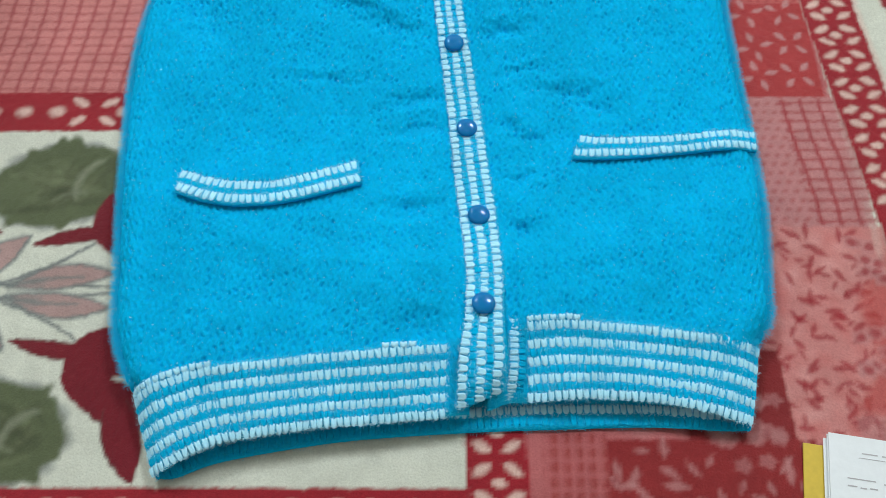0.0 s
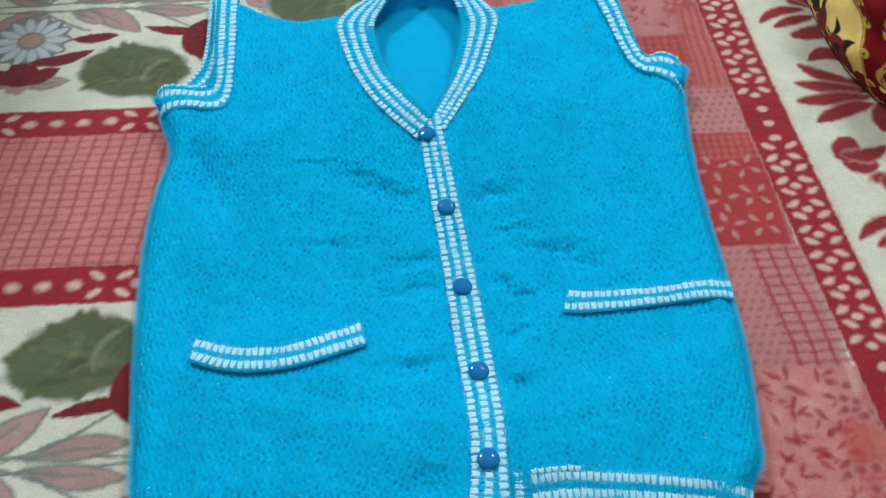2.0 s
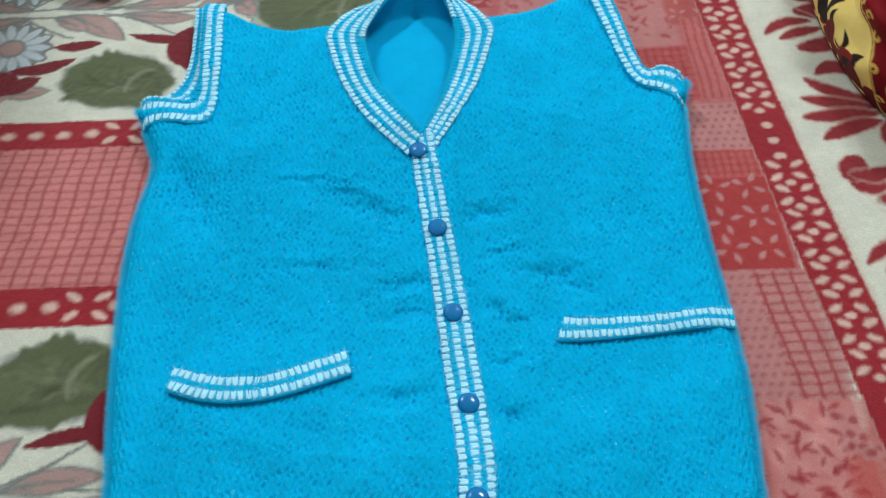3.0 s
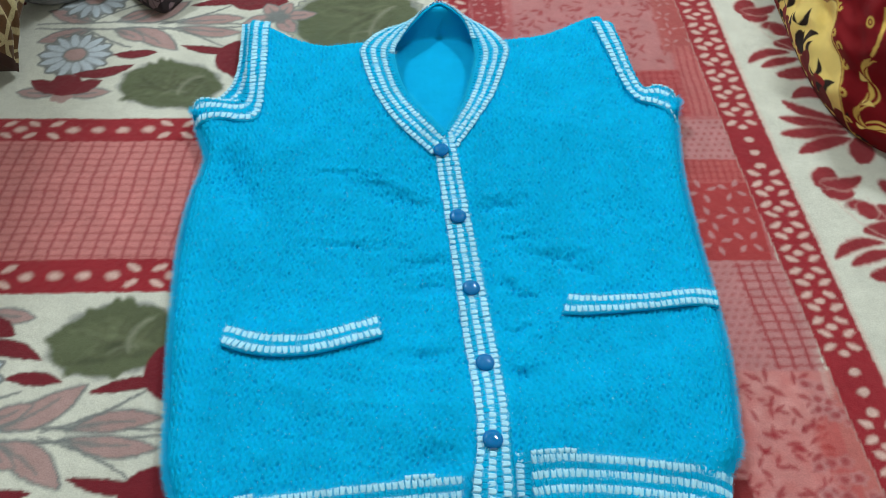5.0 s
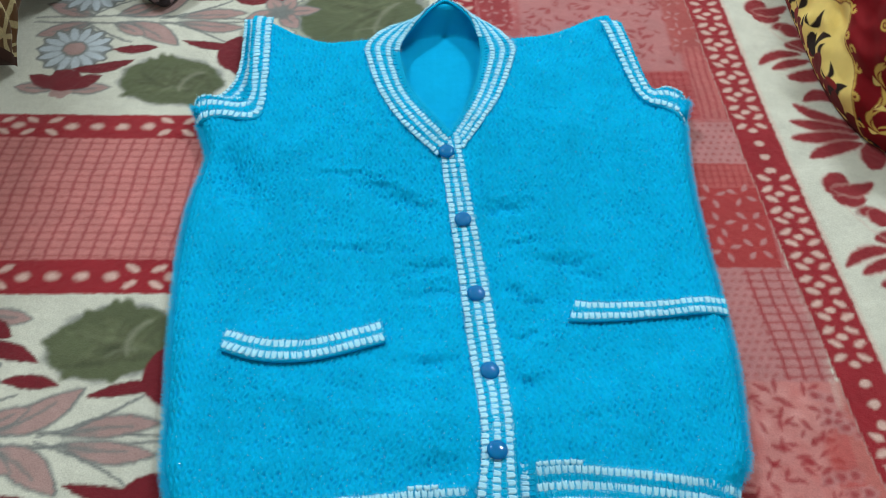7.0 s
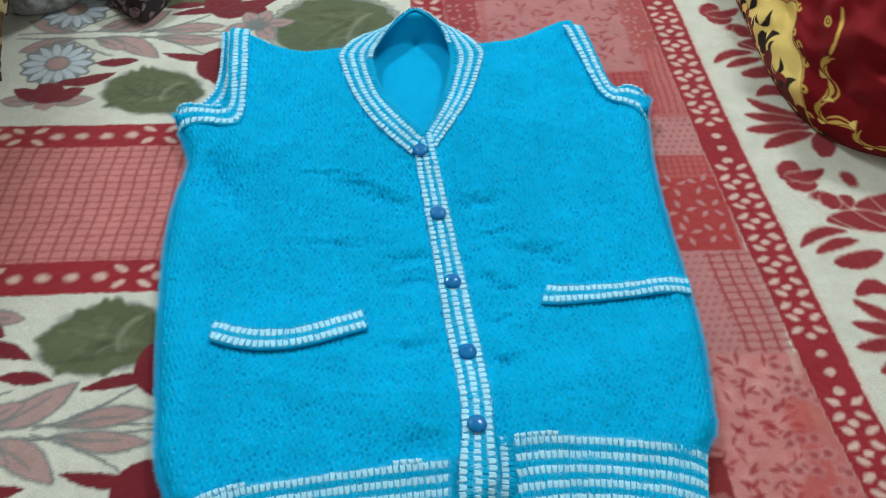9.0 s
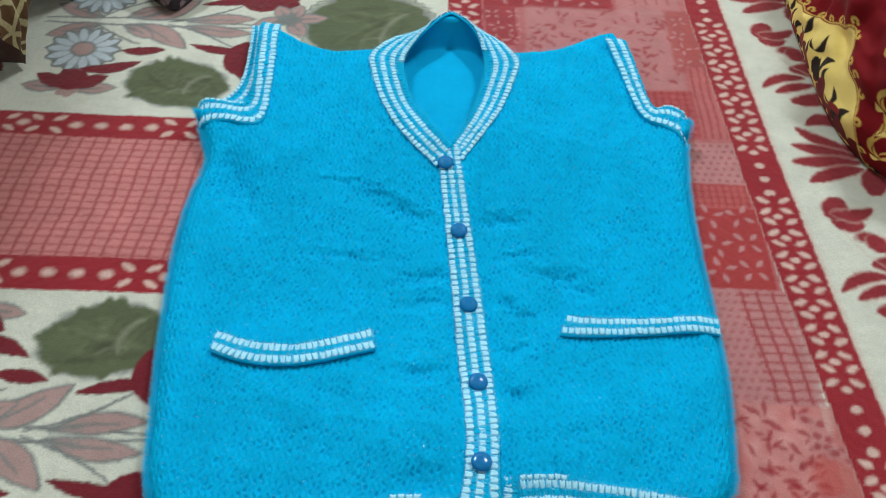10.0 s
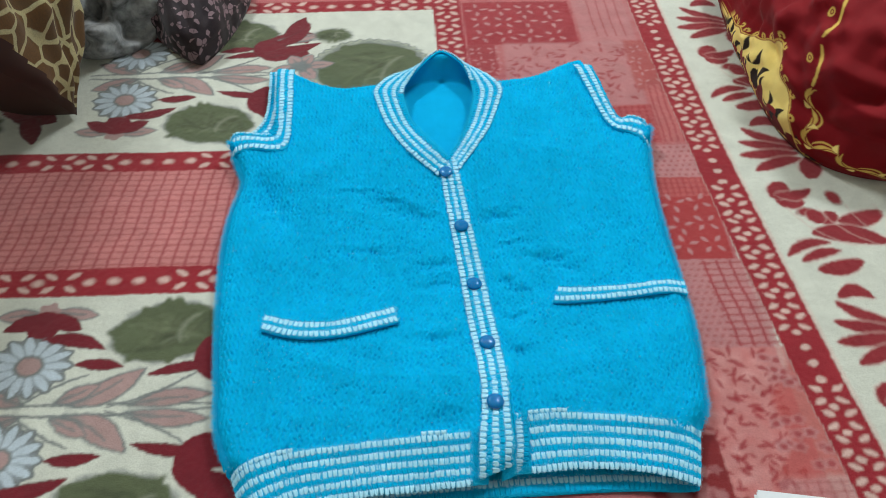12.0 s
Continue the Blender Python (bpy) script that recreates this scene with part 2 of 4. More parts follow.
def daisy(p, x, y, r):
    p.oval(x, y, r * 1.02, r * 0.92, 0, GREY, 0.07, 14)
    for k in range(14):
        a = 2 * math.pi * k / 14
        p.leaf(x + 0.2 * r * math.cos(a), y + 0.19 * r * math.sin(a), x + r * math.cos(a), y + 0.9 * r * math.sin(a), 0.125 * r, DAISY, blunt=0.5, soft=0.001)
    for k in range(14):
        a = 2 * math.pi * (k + 0.5) / 14
        p.stroke(x + 0.3 * r * math.cos(a), y + 0.28 * r * math.sin(a), x + 0.88 * r * math.cos(a), y + 0.79 * r * math.sin(a), 0.0010, (0.24, 0.28, 0.31), soft=0.0012, alpha=0.8)
    p.oval(x, y, 0.37 * r, 0.33 * r, 0, GREY, soft=0.0016)
    p.oval(x, y, 0.29 * r, 0.25 * r, 0, MAUVE)


def pink_petal(p, x0, y0, x1, y1, w, bend=0.0):
    p.leaf(x0, y0, x1, y1, w + 0.0026, GREY, bend, soft=0.0018)
    p.leaf(x0 + 0.06 * (x1 - x0), y0 + 0.06 * (y1 - y0), x1 - 0.05 * (x1 - x0), y1 - 0.05 * (y1 - y0), w, MAUVE, bend)
    p.stroke(x0, y0, x0 + 0.7 * (x1 - x0), y0 + 0.7 * (y1 - y0), 0.0015, GREY, bend * 0.7, alpha=0.8)
    p.stroke(x0, y0, x0 + 0.35 * (x1 - x0), y0 + 0.35 * (y1 - y0), 0.55 * w, GREY, bend * 0.4, soft=0.004, alpha=0.55)


def red_leaf(p, x0, y0, x1, y1, w, bend=0.0):
    p.leaf(x0, y0, x1, y1, w + 0.0012, (0.10, 0.03, 0.03), bend)
    p.leaf(x0, y0, x1, y1, w, DEEP, bend)


def green_leaf(p, x, y, a, b, turn):
    """A broad brushed leaf: uneven rim, pale fringe, streaks and one light vein."""
    r = random.Random(int(1e4 * (abs(x) + 3 * abs(y))))
    c, s = math.cos(turn), math.sin(turn)
    at = lambda u, v: (x + u * a * c - v * b * s, y + u * a * s + v * b * c)
    p.oval(x, y, a + 0.003, b + 0.003, turn, GREY, 0.04, 11, soft=0.0025, alpha=0.7)
    p.oval(x, y, a, b, turn, GREEN, 0.025, 7, soft=0.002)
    for k in range(9):
        t = r.uniform(0, 2 * math.pi)
        q = at(0.80 * math.cos(t), 0.80 * math.sin(t))
        p.oval(*q, r.uniform(0.18, 0.30) * a, r.uniform(0.18, 0.28) * b, turn + t, GREEN, 0.07, 4, soft=0.0018)
    for k in range(26):
        q, w = at(r.uniform(-0.8, 0.5), r.uniform(-0.75, 0.6)), at(r.uniform(-0.2, 0.8), r.uniform(-0.6, 0.75))
        p.stroke(*q, *w, r.uniform(0.001, 0.0035), r.choice((GREEN2, (0.045, 0.058, 0.026), (0.055, 0.066, 0.034))), r.uniform(-0.012, 0.012), soft=0.0026, alpha=r.uniform(0.25, 0.5))
    p.stroke(*at(0.22, -0.42), *at(0.58, 0.52), 0.0030, (0.22, 0.24, 0.17), 0.008, soft=0.0024, alpha=0.65)
    p.stroke(*at(-0.1, -0.40), *at(0.40, -0.30), 0.0016, (0.20, 0.22, 0.15), 0.004, soft=0.002, alpha=0.5)


def tulip(p, x, y, r, way):
    for da, k in ((-1.12, 1.15), (-0.4, 0.8), (0.4, 0.8), (1.12, 1.15)):
        a = way + da
        red_leaf(p, x, y, x + 1.1 * r * k * math.cos(a), y + 1.1 * r * k * math.sin(a), 0.26 * r)
    p.oval(x + 0.35 * r * math.cos(way), y + 0.35 * r * math.sin(way), 0.55 * r, 0.5 * r, 0, DEEP)


def bouquet(p, x, axis):
    """One floral repeat, mirrored about the axis; x shifts it."""
    for s in (1, -1):
        Y = lambda v: axis + s * v
        p.stroke(x - 0.47, Y(0.004), x - 0.19, Y(0.001), 0.0016, GREY, 0.004 * s)
        p.stroke(x - 0.32, Y(0.002), x - 0.235, Y(0.040), 0.0015, GREY, -0.004 * s)
        p.stroke(x - 0.405, Y(0.006), x - 0.345, Y(0.042), 0.0015, GREY, 0.003 * s)
        pink_petal(p, x - 0.362, Y(0.006), x - 0.288, Y(0.048), 0.0125, -0.006 * s)
        pink_petal(p, x - 0.372, Y(0.008), x - 0.330, Y(0.030), 0.007)
        pink_petal(p, x - 0.298, Y(0.004), x - 0.214, Y(0.014), 0.0085, 0.003 * s)
        pink_petal(p, x - 0.400, Y(0.006), x - 0.462, Y(0.030), 0.010)
        green_leaf(p, x - (0.275 if s > 0 else 0.287), Y(0.093 if s > 0 else 0.106), 0.058, 0.037, 0.12 * s)
        daisy(p, x - 0.409, Y(0.053), 0.042)
        red_leaf(p, x - 0.364, Y(0.054), x - 0.312, Y(0.050), 0.0062, 0.002 * s)
        red_leaf(p, x - 0.405, Y(0.086), x - 0.336, Y(0.072), 0.0078, 0.006 * s)
        red_leaf(p, x - 0.286, Y(0.039), x - 0.214, Y(0.048), 0.0058, 0.003 * s)
        red_leaf(p, x - 0.236, Y(0.060), x - 0.165, Y(0.045), 0.019)
        red_leaf(p, x - 0.236, Y(0.060), x - 0.160, Y(0.096), 0.023)
        red_leaf(p, x - 0.203, Y(0.075), x - 0.178, Y(0.142), 0.013)
        p.oval(x - 0.212, Y(0.060), 0.030, 0.031, 0, DEEP)
        p.leaf(x - 0.205, Y(0.068), x - 0.165, Y(0.072), 0.003, CREAM)
        pink_petal(p, x - 0.405, Y(0.121), x - 0.352, Y(0.117), 0.0075)
        pink_petal(p, x - 0.415, Y(0.121), x - 0.462, Y(0.116), 0.0075)
        p.oval(x - 0.408, Y(0.124), 0.012, 0.011, 0, MAUVE, 0.12, 5)
        tulip(p, x - 0.408, Y(0.118), 0.036, -math.pi / 2 * s)


def dashes(p, x0, x1, y0, y1, n, rgb, size, lean, alpha=0.8):
    for _ in range(n):
        x, y, a = dice.uniform(x0, x1), dice.uniform(y0, y1), dice.uniform(0, math.pi)
        x += float(lean(y))
        r = size * dice.uniform(0.6, 1.2)
        p.leaf(x - r * math.cos(a), y - r * math.sin(a), x + r * math.cos(a), y + r * math.sin(a), 0.34 * r, rgb, soft=0.0014, alpha=alpha)


def lattice(p, x0, x1, y0, y1, dx, dy, rgb, w, lean, alpha=0.7):
    for k in range(int((x1 - x0) / dx) + 1):
        x = x0 + dx * (k + 0.3)
        p.lay((x - 0.08, x + 0.08, y0, y1), lambda px, py: np.maximum(np.abs(px - lean(py) - x - 0.0006 * np.sin(py * 60 + 2.0 * x)) - w, np.maximum(y0 - py, py - y1)), rgb, alpha=alpha)
    for k in range(int((y1 - y0) / dy) + 1):
        y = y0 + dy * (k + 0.4)
        p.lay((x0 - 0.06, x1 + 0.08, y - 0.006, y + 0.006), lambda px, py: np.maximum(np.abs(py - y - 0.0007 * np.sin(px * 25 + 9.0 * y)) - w * 0.8,
              np.maximum(x0 - px + lean(py), px - lean(py) - x1)), rgb, alpha=alpha * 0.8)


def flower_scatter(p, x0, x1, y0, y1, pitch, r, rgb, lean):
    x = x0 + pitch / 2
    while x < x1:
        y = y0 + pitch / 2
        while y < y1:
            p.cross(x + float(lean(y)) + dice.uniform(-0.003, 0.003), y + dice.uniform(-0.003, 0.003), r, rgb, dice.uniform(0, 1.5), 0.15, 0.3)
            y += pitch
        x += pitch


def blanket():
    xs = steps((-1.0, -0.64, 0.008), (-0.64, -0.56, 0.004), (-0.56, -0.15, 0.0017), (-0.15, 0.24, 0.0028), (0.24, 0.6, 0.0017), (0.6, 0.74, 0.005), (0.74, 1.05, 0.008))
    ys = steps((-0.6, 0.14, 0.006), (0.14, 1.08, 0.0018), (1.08, 1.2, 0.006), (1.2, 1.66, 0.008))
    p = Print(xs, ys, CREAM)
    none = lambda y: 0 * y
    # left part: floral panels and checked bands between red stripes
    p.rect(-1.2, 0.03, 0.50, 0.70, (0.51, 0.19, 0.18))
    lattice(p, -0.70, 0.0, 0.53, 0.69, 0.0147, 0.0094, (0.31, 0.062, 0.066), 0.0014, lambda y: 0.05 * (y - 0.6) + 0.0012 * np.sin(y * 55), 0.95)
    p.rect(-1.2, 0.05, -0.03, 0.17, PINK)
    p.rect(-1.2, 0.02, 1.06, 1.24, PINK)
    for axis in (1.43, 0.888, 0.347, -0.194):
        for shift in (0.0, -0.33, -0.66):
            bouquet(p, shift, axis)
    p.oval(-0.075, 0.892, 0.088, 0.076, -0.05, GREY, 0.02, 38, soft=0.001)
    p.oval(-0.075, 0.892, 0.086, 0.074, -0.05, (0.34, 0.37, 0.29), 0.03, 38, soft=0.001)
    for k in range(60):
        a = 0.2 + 2.7 * k / 60
        c, q = math.cos(a), math.sin(a)
        p.stroke(-0.075 + 0.066 * c, 0.892 + 0.056 * q, -0.075 + 0.084 * c, 0.892 + 0.072 * q, 0.0009, GREY, soft=0.001, alpha=0.7)
    green_leaf(p, -0.075, 0.892, 0.075, 0.064, -0.05)
    for a, l, w in ((0.15, 0.050, 0.008), (1.15, 0.040, 0.009), (2.0, 0.040, 0.009), (3.5, 0.046, 0.010), (5.3, 0.044, 0.010)):
        pink_petal(p, -0.176, 0.902, -0.176 + l * math.cos(a), 0.902 + l * 0.8 * math.sin(a), w)
    p.oval(-0.176, 0.903, 0.014, 0.012, 0, GREY, 0.1, 5, soft=0.003)
    pink_petal(p, -0.214, 0.972, -0.145, 0.984, 0.007, -0.004)
    p.stroke(-0.190, 0.962, -0.135, 0.974, 0.0012, GREY)
    red_leaf(p, -0.294, 0.941, -0.244, 0.949, 0.0058, 0.002)
    p.oval(-0.224, 0.950, 0.0245, 0.0235, 0.3, (0.10, 0.03, 0.03), soft=0.0014)
    p.oval(-0.224, 0.950, 0.0235, 0.0225, 0.3, DEEP)
    red_leaf(p, -0.228, 0.958, -0.168, 1.004, 0.0095, -0.010)
    p.oval(-0.180, 1.007, 0.0115, 0.0095, 0.2, DEEP)
    red_leaf(p, -0.230, 0.938, -0.150, 0.961, 0.0095, -0.006)
    green_leaf(p, -0.133, 0.980, 0.026, 0.014, -0.1)
    stripe(p, 0.691, 0.727, -0.463, band_x(0.70))
    stripe(p, 0.491, 0.530, -0.458, band_x(0.50))
    stripe(p, 0.160, 0.203, -0.447, 0.05)
    stripe(p, 1.043, 1.073, -0.447, 0.02)
    stripe(p, 1.235, 1.268, -0.447, 0.02)
    stripe(p, -0.050, -0.012, -0.447, 0.06)
    # patchwork between the two flowered bands
    p.rect(0.05, 0.33, -0.6, 1.7, PINK, patch_lean)
    for _ in range(420):
        y = dice.uniform(0.15, 1.08)
        x = dice.uniform(0.06, 0.37) + float(patch_lean(y)) * 0.5
        p.oval(x, y, dice.uniform(0.004, 0.012), dice.uniform(0.004, 0.009), dice.uniform(0, 3), dice.choice((PALE, ROSE, PALE)), soft=0.006, alpha=0.4)
    p.rect(0.061, 0.225, 0.945, 1.06, RED, patch_lean, alpha=0.85)
    flower_scatter(p, 0.065, 0.222, 0.948, 1.06, 0.036, 0.018, PALE, patch_lean)
    p.rect(0.061, 0.10, 0.87, 0.945, ROSE, patch_lean)
    flower_scatter(p, 0.061, 0.10, 0.87, 0.945, 0.024, 0.011, PALE, patch_lean)
    p.rect(0.23, 0.31, 0.94, 1.08, PALE, patch_lean, alpha=0.6)
    lattice(p, 0.25, 0.305, 0.96, 1.08, 0.014, 0.3, ROSE, 0.0011, patch_lean)
    p.rect(0.116, 0.30, 0.72, 0.948, PALE, none, alpha=0.65, soft=0.003)
    dashes(p, 0.118, 0.295, 0.73, 0.945, 230, ROSE, 0.0058, none)
    p.rect(0.292, 0.34, 0.83, 0.950, (0.33, 0.060, 0.055), none, alpha=0.8, soft=0.003)
    flower_scatter(p, 0.292, 0.335, 0.835, 0.948, 0.026, 0.011, PALE, none)
    p.rect(0.24, 0.304, 0.72, 0.798, (0.37, 0.062, 0.062), none, alpha=0.85, soft=0.002)
    lattice(p, 0.242, 0.304, 0.722, 0.796, 0.0085, 0.0095, RED, 0.0013, none, 0.6)
    p.rect(0.304, 0.35, 0.72, 0.842, (0.42, 0.115, 0.11), none, alpha=0.8, soft=0.002)
    lattice(p, 0.306, 0.35, 0.722, 0.840, 0.0085, 0.3, ROSE, 0.0012, none, 0.8)
    p.rect(0.24, 0.34, 0.655, 0.715, PALE, none, alpha=0.9)
    for i in range(11):
        for j in range(7):
            p.oval(0.262 + 0.0085 * i + 0.004 * (j % 2), 0.660 + 0.0085 * j, 0.0018, 0.0018, 0, ROSE, alpha=0.7)
    p.rect(0.24, 0.345, 0.622, 0.655, (0.42, 0.09, 0.085), none)
    lattice(p, 0.245, 0.345, 0.624, 0.653, 0.0075, 0.0085, RED, 0.0011, none, 0.6)
    p.rect(0.23, 0.345, 0.520, 0.622, (0.34, 0.035, 0.037), none)
    flower_scatter(p, 0.243, 0.343, 0.524, 0.620, 0.034, 0.0165, PALE, none)
    p.rect(0.23, 0.36, 0.398, 0.520, PALE, none, alpha=0.85)
    for i in range(8):
        for j in range(14):
            p.oval(0.250 + 0.0085 * i + 0.004 * (j % 2), 0.405 + 0.0083 * j, 0.0025, 0.0016, 0.5, ROSE, alpha=0.55)
    lattice(p, 0.304, 0.352, 0.400, 0.518, 0.0148, 0.0092, ROSE, 0.0014, lambda y: 0.10 * (0.52 - y), 0.95)
    p.rect(0.26, 0.40, 0.150, 0.398, (0.53, 0.215, 0.20), none, alpha=0.75)
    for _ in range(110):
        p.oval(dice.uniform(0.262, 0.345), dice.uniform(0.20, 0.395), dice.uniform(0.003, 0.009), dice.uniform(0.003, 0.006), dice.uniform(0, 3), dice.choice(((0.60, 0.30, 0.28), (0.44, 0.10, 0.095))), soft=0.004, alpha=0.45)
    dashes(p, 0.255, 0.345, 0.20, 0.395, 150, RED, 0.0062, none, 0.75)
    p.lay((0.30, 0.40, 0.25, 0.40), lambda x, y: np.maximum(np.maximum(0.334 - x + 0.25 * (y - 0.3) + 0.008 * np.sin(y * 70), 0.255 - y), y - 0.398), (0.40, 0.055, 0.05), alpha=0.7, soft=0.004)
    for _ in range(26):
        x, y = dice.uniform(0.33, 0.375), dice.uniform(0.265, 0.39)
        p.oval(x, y, 0.0075, 0.0062, 0, PALE, 0.12, 5, alpha=0.45)
        p.oval(x, y, 0.0035, 0.003, 0, ROSE, alpha=0.8)
    p.rect(0.315, 0.40, 0.14, 0.252, PALE, none, alpha=0.5)
    lattice(p, 0.325, 0.385, 0.15, 0.250, 0.011, 0.0095, ROSE, 0.001, none, 0.5)
    p.rect(0.20, 0.274, 0.10, 0.300, (0.20, 0.018, 0.02), lambda y: -0.05 * (y - 0.2))
    p.rect(0.14, 0.285, 0.10, 0.236, (0.23, 0.020, 0.022), none)
    for _ in range(26):
        p.oval(dice.uniform(0.215, 0.262), dice.uniform(0.215, 0.28), 0.0058, 0.0048, 0, PALE, 0.15, 5, alpha=0.45)
    dashes(p, 0.145, 0.28, 0.15, 0.232, 40, PALE, 0.0075, none, 0.65)
    p.rect(0.10, 0.142, 0.10, 0.26, (0.28, 0.045, 0.045), none)
    lattice(p, 0.10, 0.142, 0.14, 0.26, 0.0085, 0.0098, PINK, 0.0022, none, 0.75)
    # flowered band under the vest
    p.rect(0.016, 0.058, -0.6, 0.94, RED, lambda y: patch_lean(y) * 1.0)
    p.rect(0.016, 0.058, 0.93, 1.7, RED, patch_lean)
    for k in range(28):
        y = 0.155 + 0.034 * k
        wide_cross(p, float(band_x(y)) + 0.021, y, 0.0105, 0.0078, 0.007, 0.0034)
        p.oval(float(band_x(y)) + 0.021, y + 0.017, 0.0048, 0.0036, 0, PETAL)
    # flowered border and the cream panel beyond it
    edge = lambda y: border_x(y) - 0.318
    p.rect(0.318, 0.96, -0.6, 1.7, CREAM, edge)
    p.rect(0.3625, 0.3655, -0.6, 1.7, PETAL, edge, soft=0.003, alpha=0.8)
    p.rect(0.318, 0.3625, -0.6, 1.7, RED, edge)
    for start in (1.49, 1.2025, 0.915, 0.6275, 0.34, 0.0525, -0.235):
        for k in range(8):
            y = start - 0.0283 * k
            mid = float(border_x(y)) + 0.0222
            wide_cross(p, mid, y, 0.0108, 0.0072, 0.0066, 0.0033)
            p.oval(mid, y - 0.0142, 0.0048, 0.0036, 0, PETAL)
        for d in range(3):
            y = start - 0.0283 * 7 - 0.0142 - 0.0192 * (d + 1)
            p.oval(float(border_x(y)) + 0.0222, y, 0.0055, 0.0042, 0.1, PETAL)
    red_motifs(p)
    me = mesh_of("blanket", np.stack([p.x, p.y, blanket_height(p.x, p.y) + 0.0003 * smooth_noise(p.x, p.y, 0.003, 9)], -1), grid_faces(*p.x.shape))
    p.on(me)
    ob = part("blanket", me, FLEECE)
    tagged(ob, "cream and red fleece blanket printed with flowers and patchwork", "blanket")
    # the blanket's turned-down sides
    for x0, x1, y0, y1 in ((-1.0, -0.99, -0.6, 1.66), (1.04, 1.05, -0.6, 1.66), (-1.0, 1.05, -0.6, -0.59), (-1.0, 1.05, 1.65, 1.66)):
        part("hanging_side", box_mesh(x0, x1, y0, y1, -0.32, -0.004, 0.003), SIDE_FLEECE, ob)


MAROON = (0.23, 0.014, 0.021)


def blade(p, x0, y0, x1, y1, w, bend=0.0):
    p.leaf(x0, y0, x1, y1, w + 0.0015, PETAL, bend, 0.5, soft=0.003, alpha=0.7)
    p.leaf(x0, y0, x1, y1, w, MAROON, bend, 0.5, soft=0.002)


def heart(p, x, y, r, turn):
    for da in (-0.6, 0.6):
        blade(p, x, y, x + r * math.cos(turn + da), y + r * math.sin(turn + da), 0.40 * r)


def red_motifs(p):
    """Dark red fans of blades, hearts and drops on the cream panel, repeated along it."""
    for y in (1.564, 1.275, 0.986, 0.697, 0.408, 0.119, -0.170, -0.459):
        x = 0.461 + float(border_x(y) - border_x(0.986))
        blade(p, x - 0.004, y + 0.012, x - 0.066, y + 0.047, 0.0085, 0.006)
        blade(p, x - 0.006, y + 0.004, x - 0.076, y + 0.020, 0.0085, 0.002)
        blade(p, x - 0.006, y - 0.004, x - 0.081, y - 0.006, 0.0088)
        blade(p, x - 0.006, y - 0.014, x - 0.068, y - 0.034, 0.0088, -0.003)
        blade(p, x + 0.006, y - 0.012, x - 0.006, y - 0.052, 0.014)
        blade(p, x + 0.012, y + 0.02, x + 0.05, y - 0.03, 0.013)
        # heart, drops
        heart(p, x - 0.060, y - 0.086, 0.034, 0.45)
        blade(p, x - 0.058, y - 0.078, x - 0.012, y - 0.070, 0.008, -0.006)
        p.oval(x - 0.030, y - 0.108, 0.011, 0.0075, 0.2, MAROON, soft=0.0024)
        p.oval(x + 0.010, y - 0.086, 0.0085, 0.0125, 0.2, MAROON, soft=0.0024)
        heart(p, x - 0.016, y - 0.128, 0.026, 1.35)
        blade(p, x + 0.002, y - 0.126, x + 0.06, y - 0.110, 0.012, -0.004)
        # second, smaller spray
        blade(p, x - 0.072, y - 0.176, x - 0.018, y - 0.158, 0.0068, 0.008)
        blade(p, x - 0.058, y - 0.184, x - 0.010, y - 0.170, 0.0068, 0.003)
        blade(p, x - 0.034, y - 0.142, x + 0.050, y - 0.158, 0.014, 0.005)
        blade(p, x - 0.044, y - 0.198, x + 0.010, y - 0.186, 0.0105, -0.003)
        blade(p, x - 0.036, y - 0.236, x + 0.004, y - 0.238, 0.0095, 0.010)
        for a in range(4):
            p.stroke(x - 0.05 + 0.035 * a, y - 0.098, x + 0.015 + 0.03 * a, y - 0.165, 0.0011, PETAL, -0.012, alpha=0.45)


SIDE_FLEECE = plain("fleece_side", (0.5, 0.3, 0.26), 0.9, 40.0, 0.2)
blanket()


# ---- the knitted vest ----
left_x = through_points([(0.20, -0.158), (0.262, -0.177), (0.27, -0.184), (0.285, -0.193), (0.303, -0.2005), (0.36, -0.210), (0.42, -0.219), (0.487, -0.227), (0.544, -0.231),
                         (0.60, -0.229), (0.63, -0.224), (0.652, -0.223), (0.675, -0.231), (0.70, -0.241), (0.90, -0.25)])
right_x = through_points([(0.20, 0.236), (0.30, 0.250), (0.311, 0.259), (0.346, 0.266), (0.40, 0.272), (0.46, 0.274), (0.56, 0.272), (0.615, 0.272), (0.70, 0.281), (0.72, 0.284), (0.90, 0.285)])
split_x = through_points([(0.24, 0.057), (0.31, 0.061), (0.35, 0.062), (0.40, 0.058), (0.45, 0.053), (0.50, 0.048), (0.55, 0.042), (0.60, 0.036), (0.66, 0.028), (0.9, 0.026)])
top_y = through_points([(-0.26, 0.872), (-0.20, 0.870), (-0.18, 0.861), (-0.145, 0.838), (-0.113, 0.826), (-0.07, 0.828), (0.02, 0.83), (0.103, 0.833), (0.143, 0.840), (0.169, 0.853), (0.203, 0.872), (0.29, 0.872)])
bottom_y = through_points([(-0.205, 0.305), (-0.195, 0.280), (-0.185, 0.266), (-0.17, 0.262), (-0.155, 0.263), (-0.127, 0.267), (-0.078, 0.273), (-0.032, 0.278), (0.034, 0.282), (0.062, 0.288), (0.089, 0.301), (0.117, 0.303), (0.156, 0.298), (0.195, 0.293), (0.235, 0.288), (0.25, 0.292), (0.262, 0.312)])
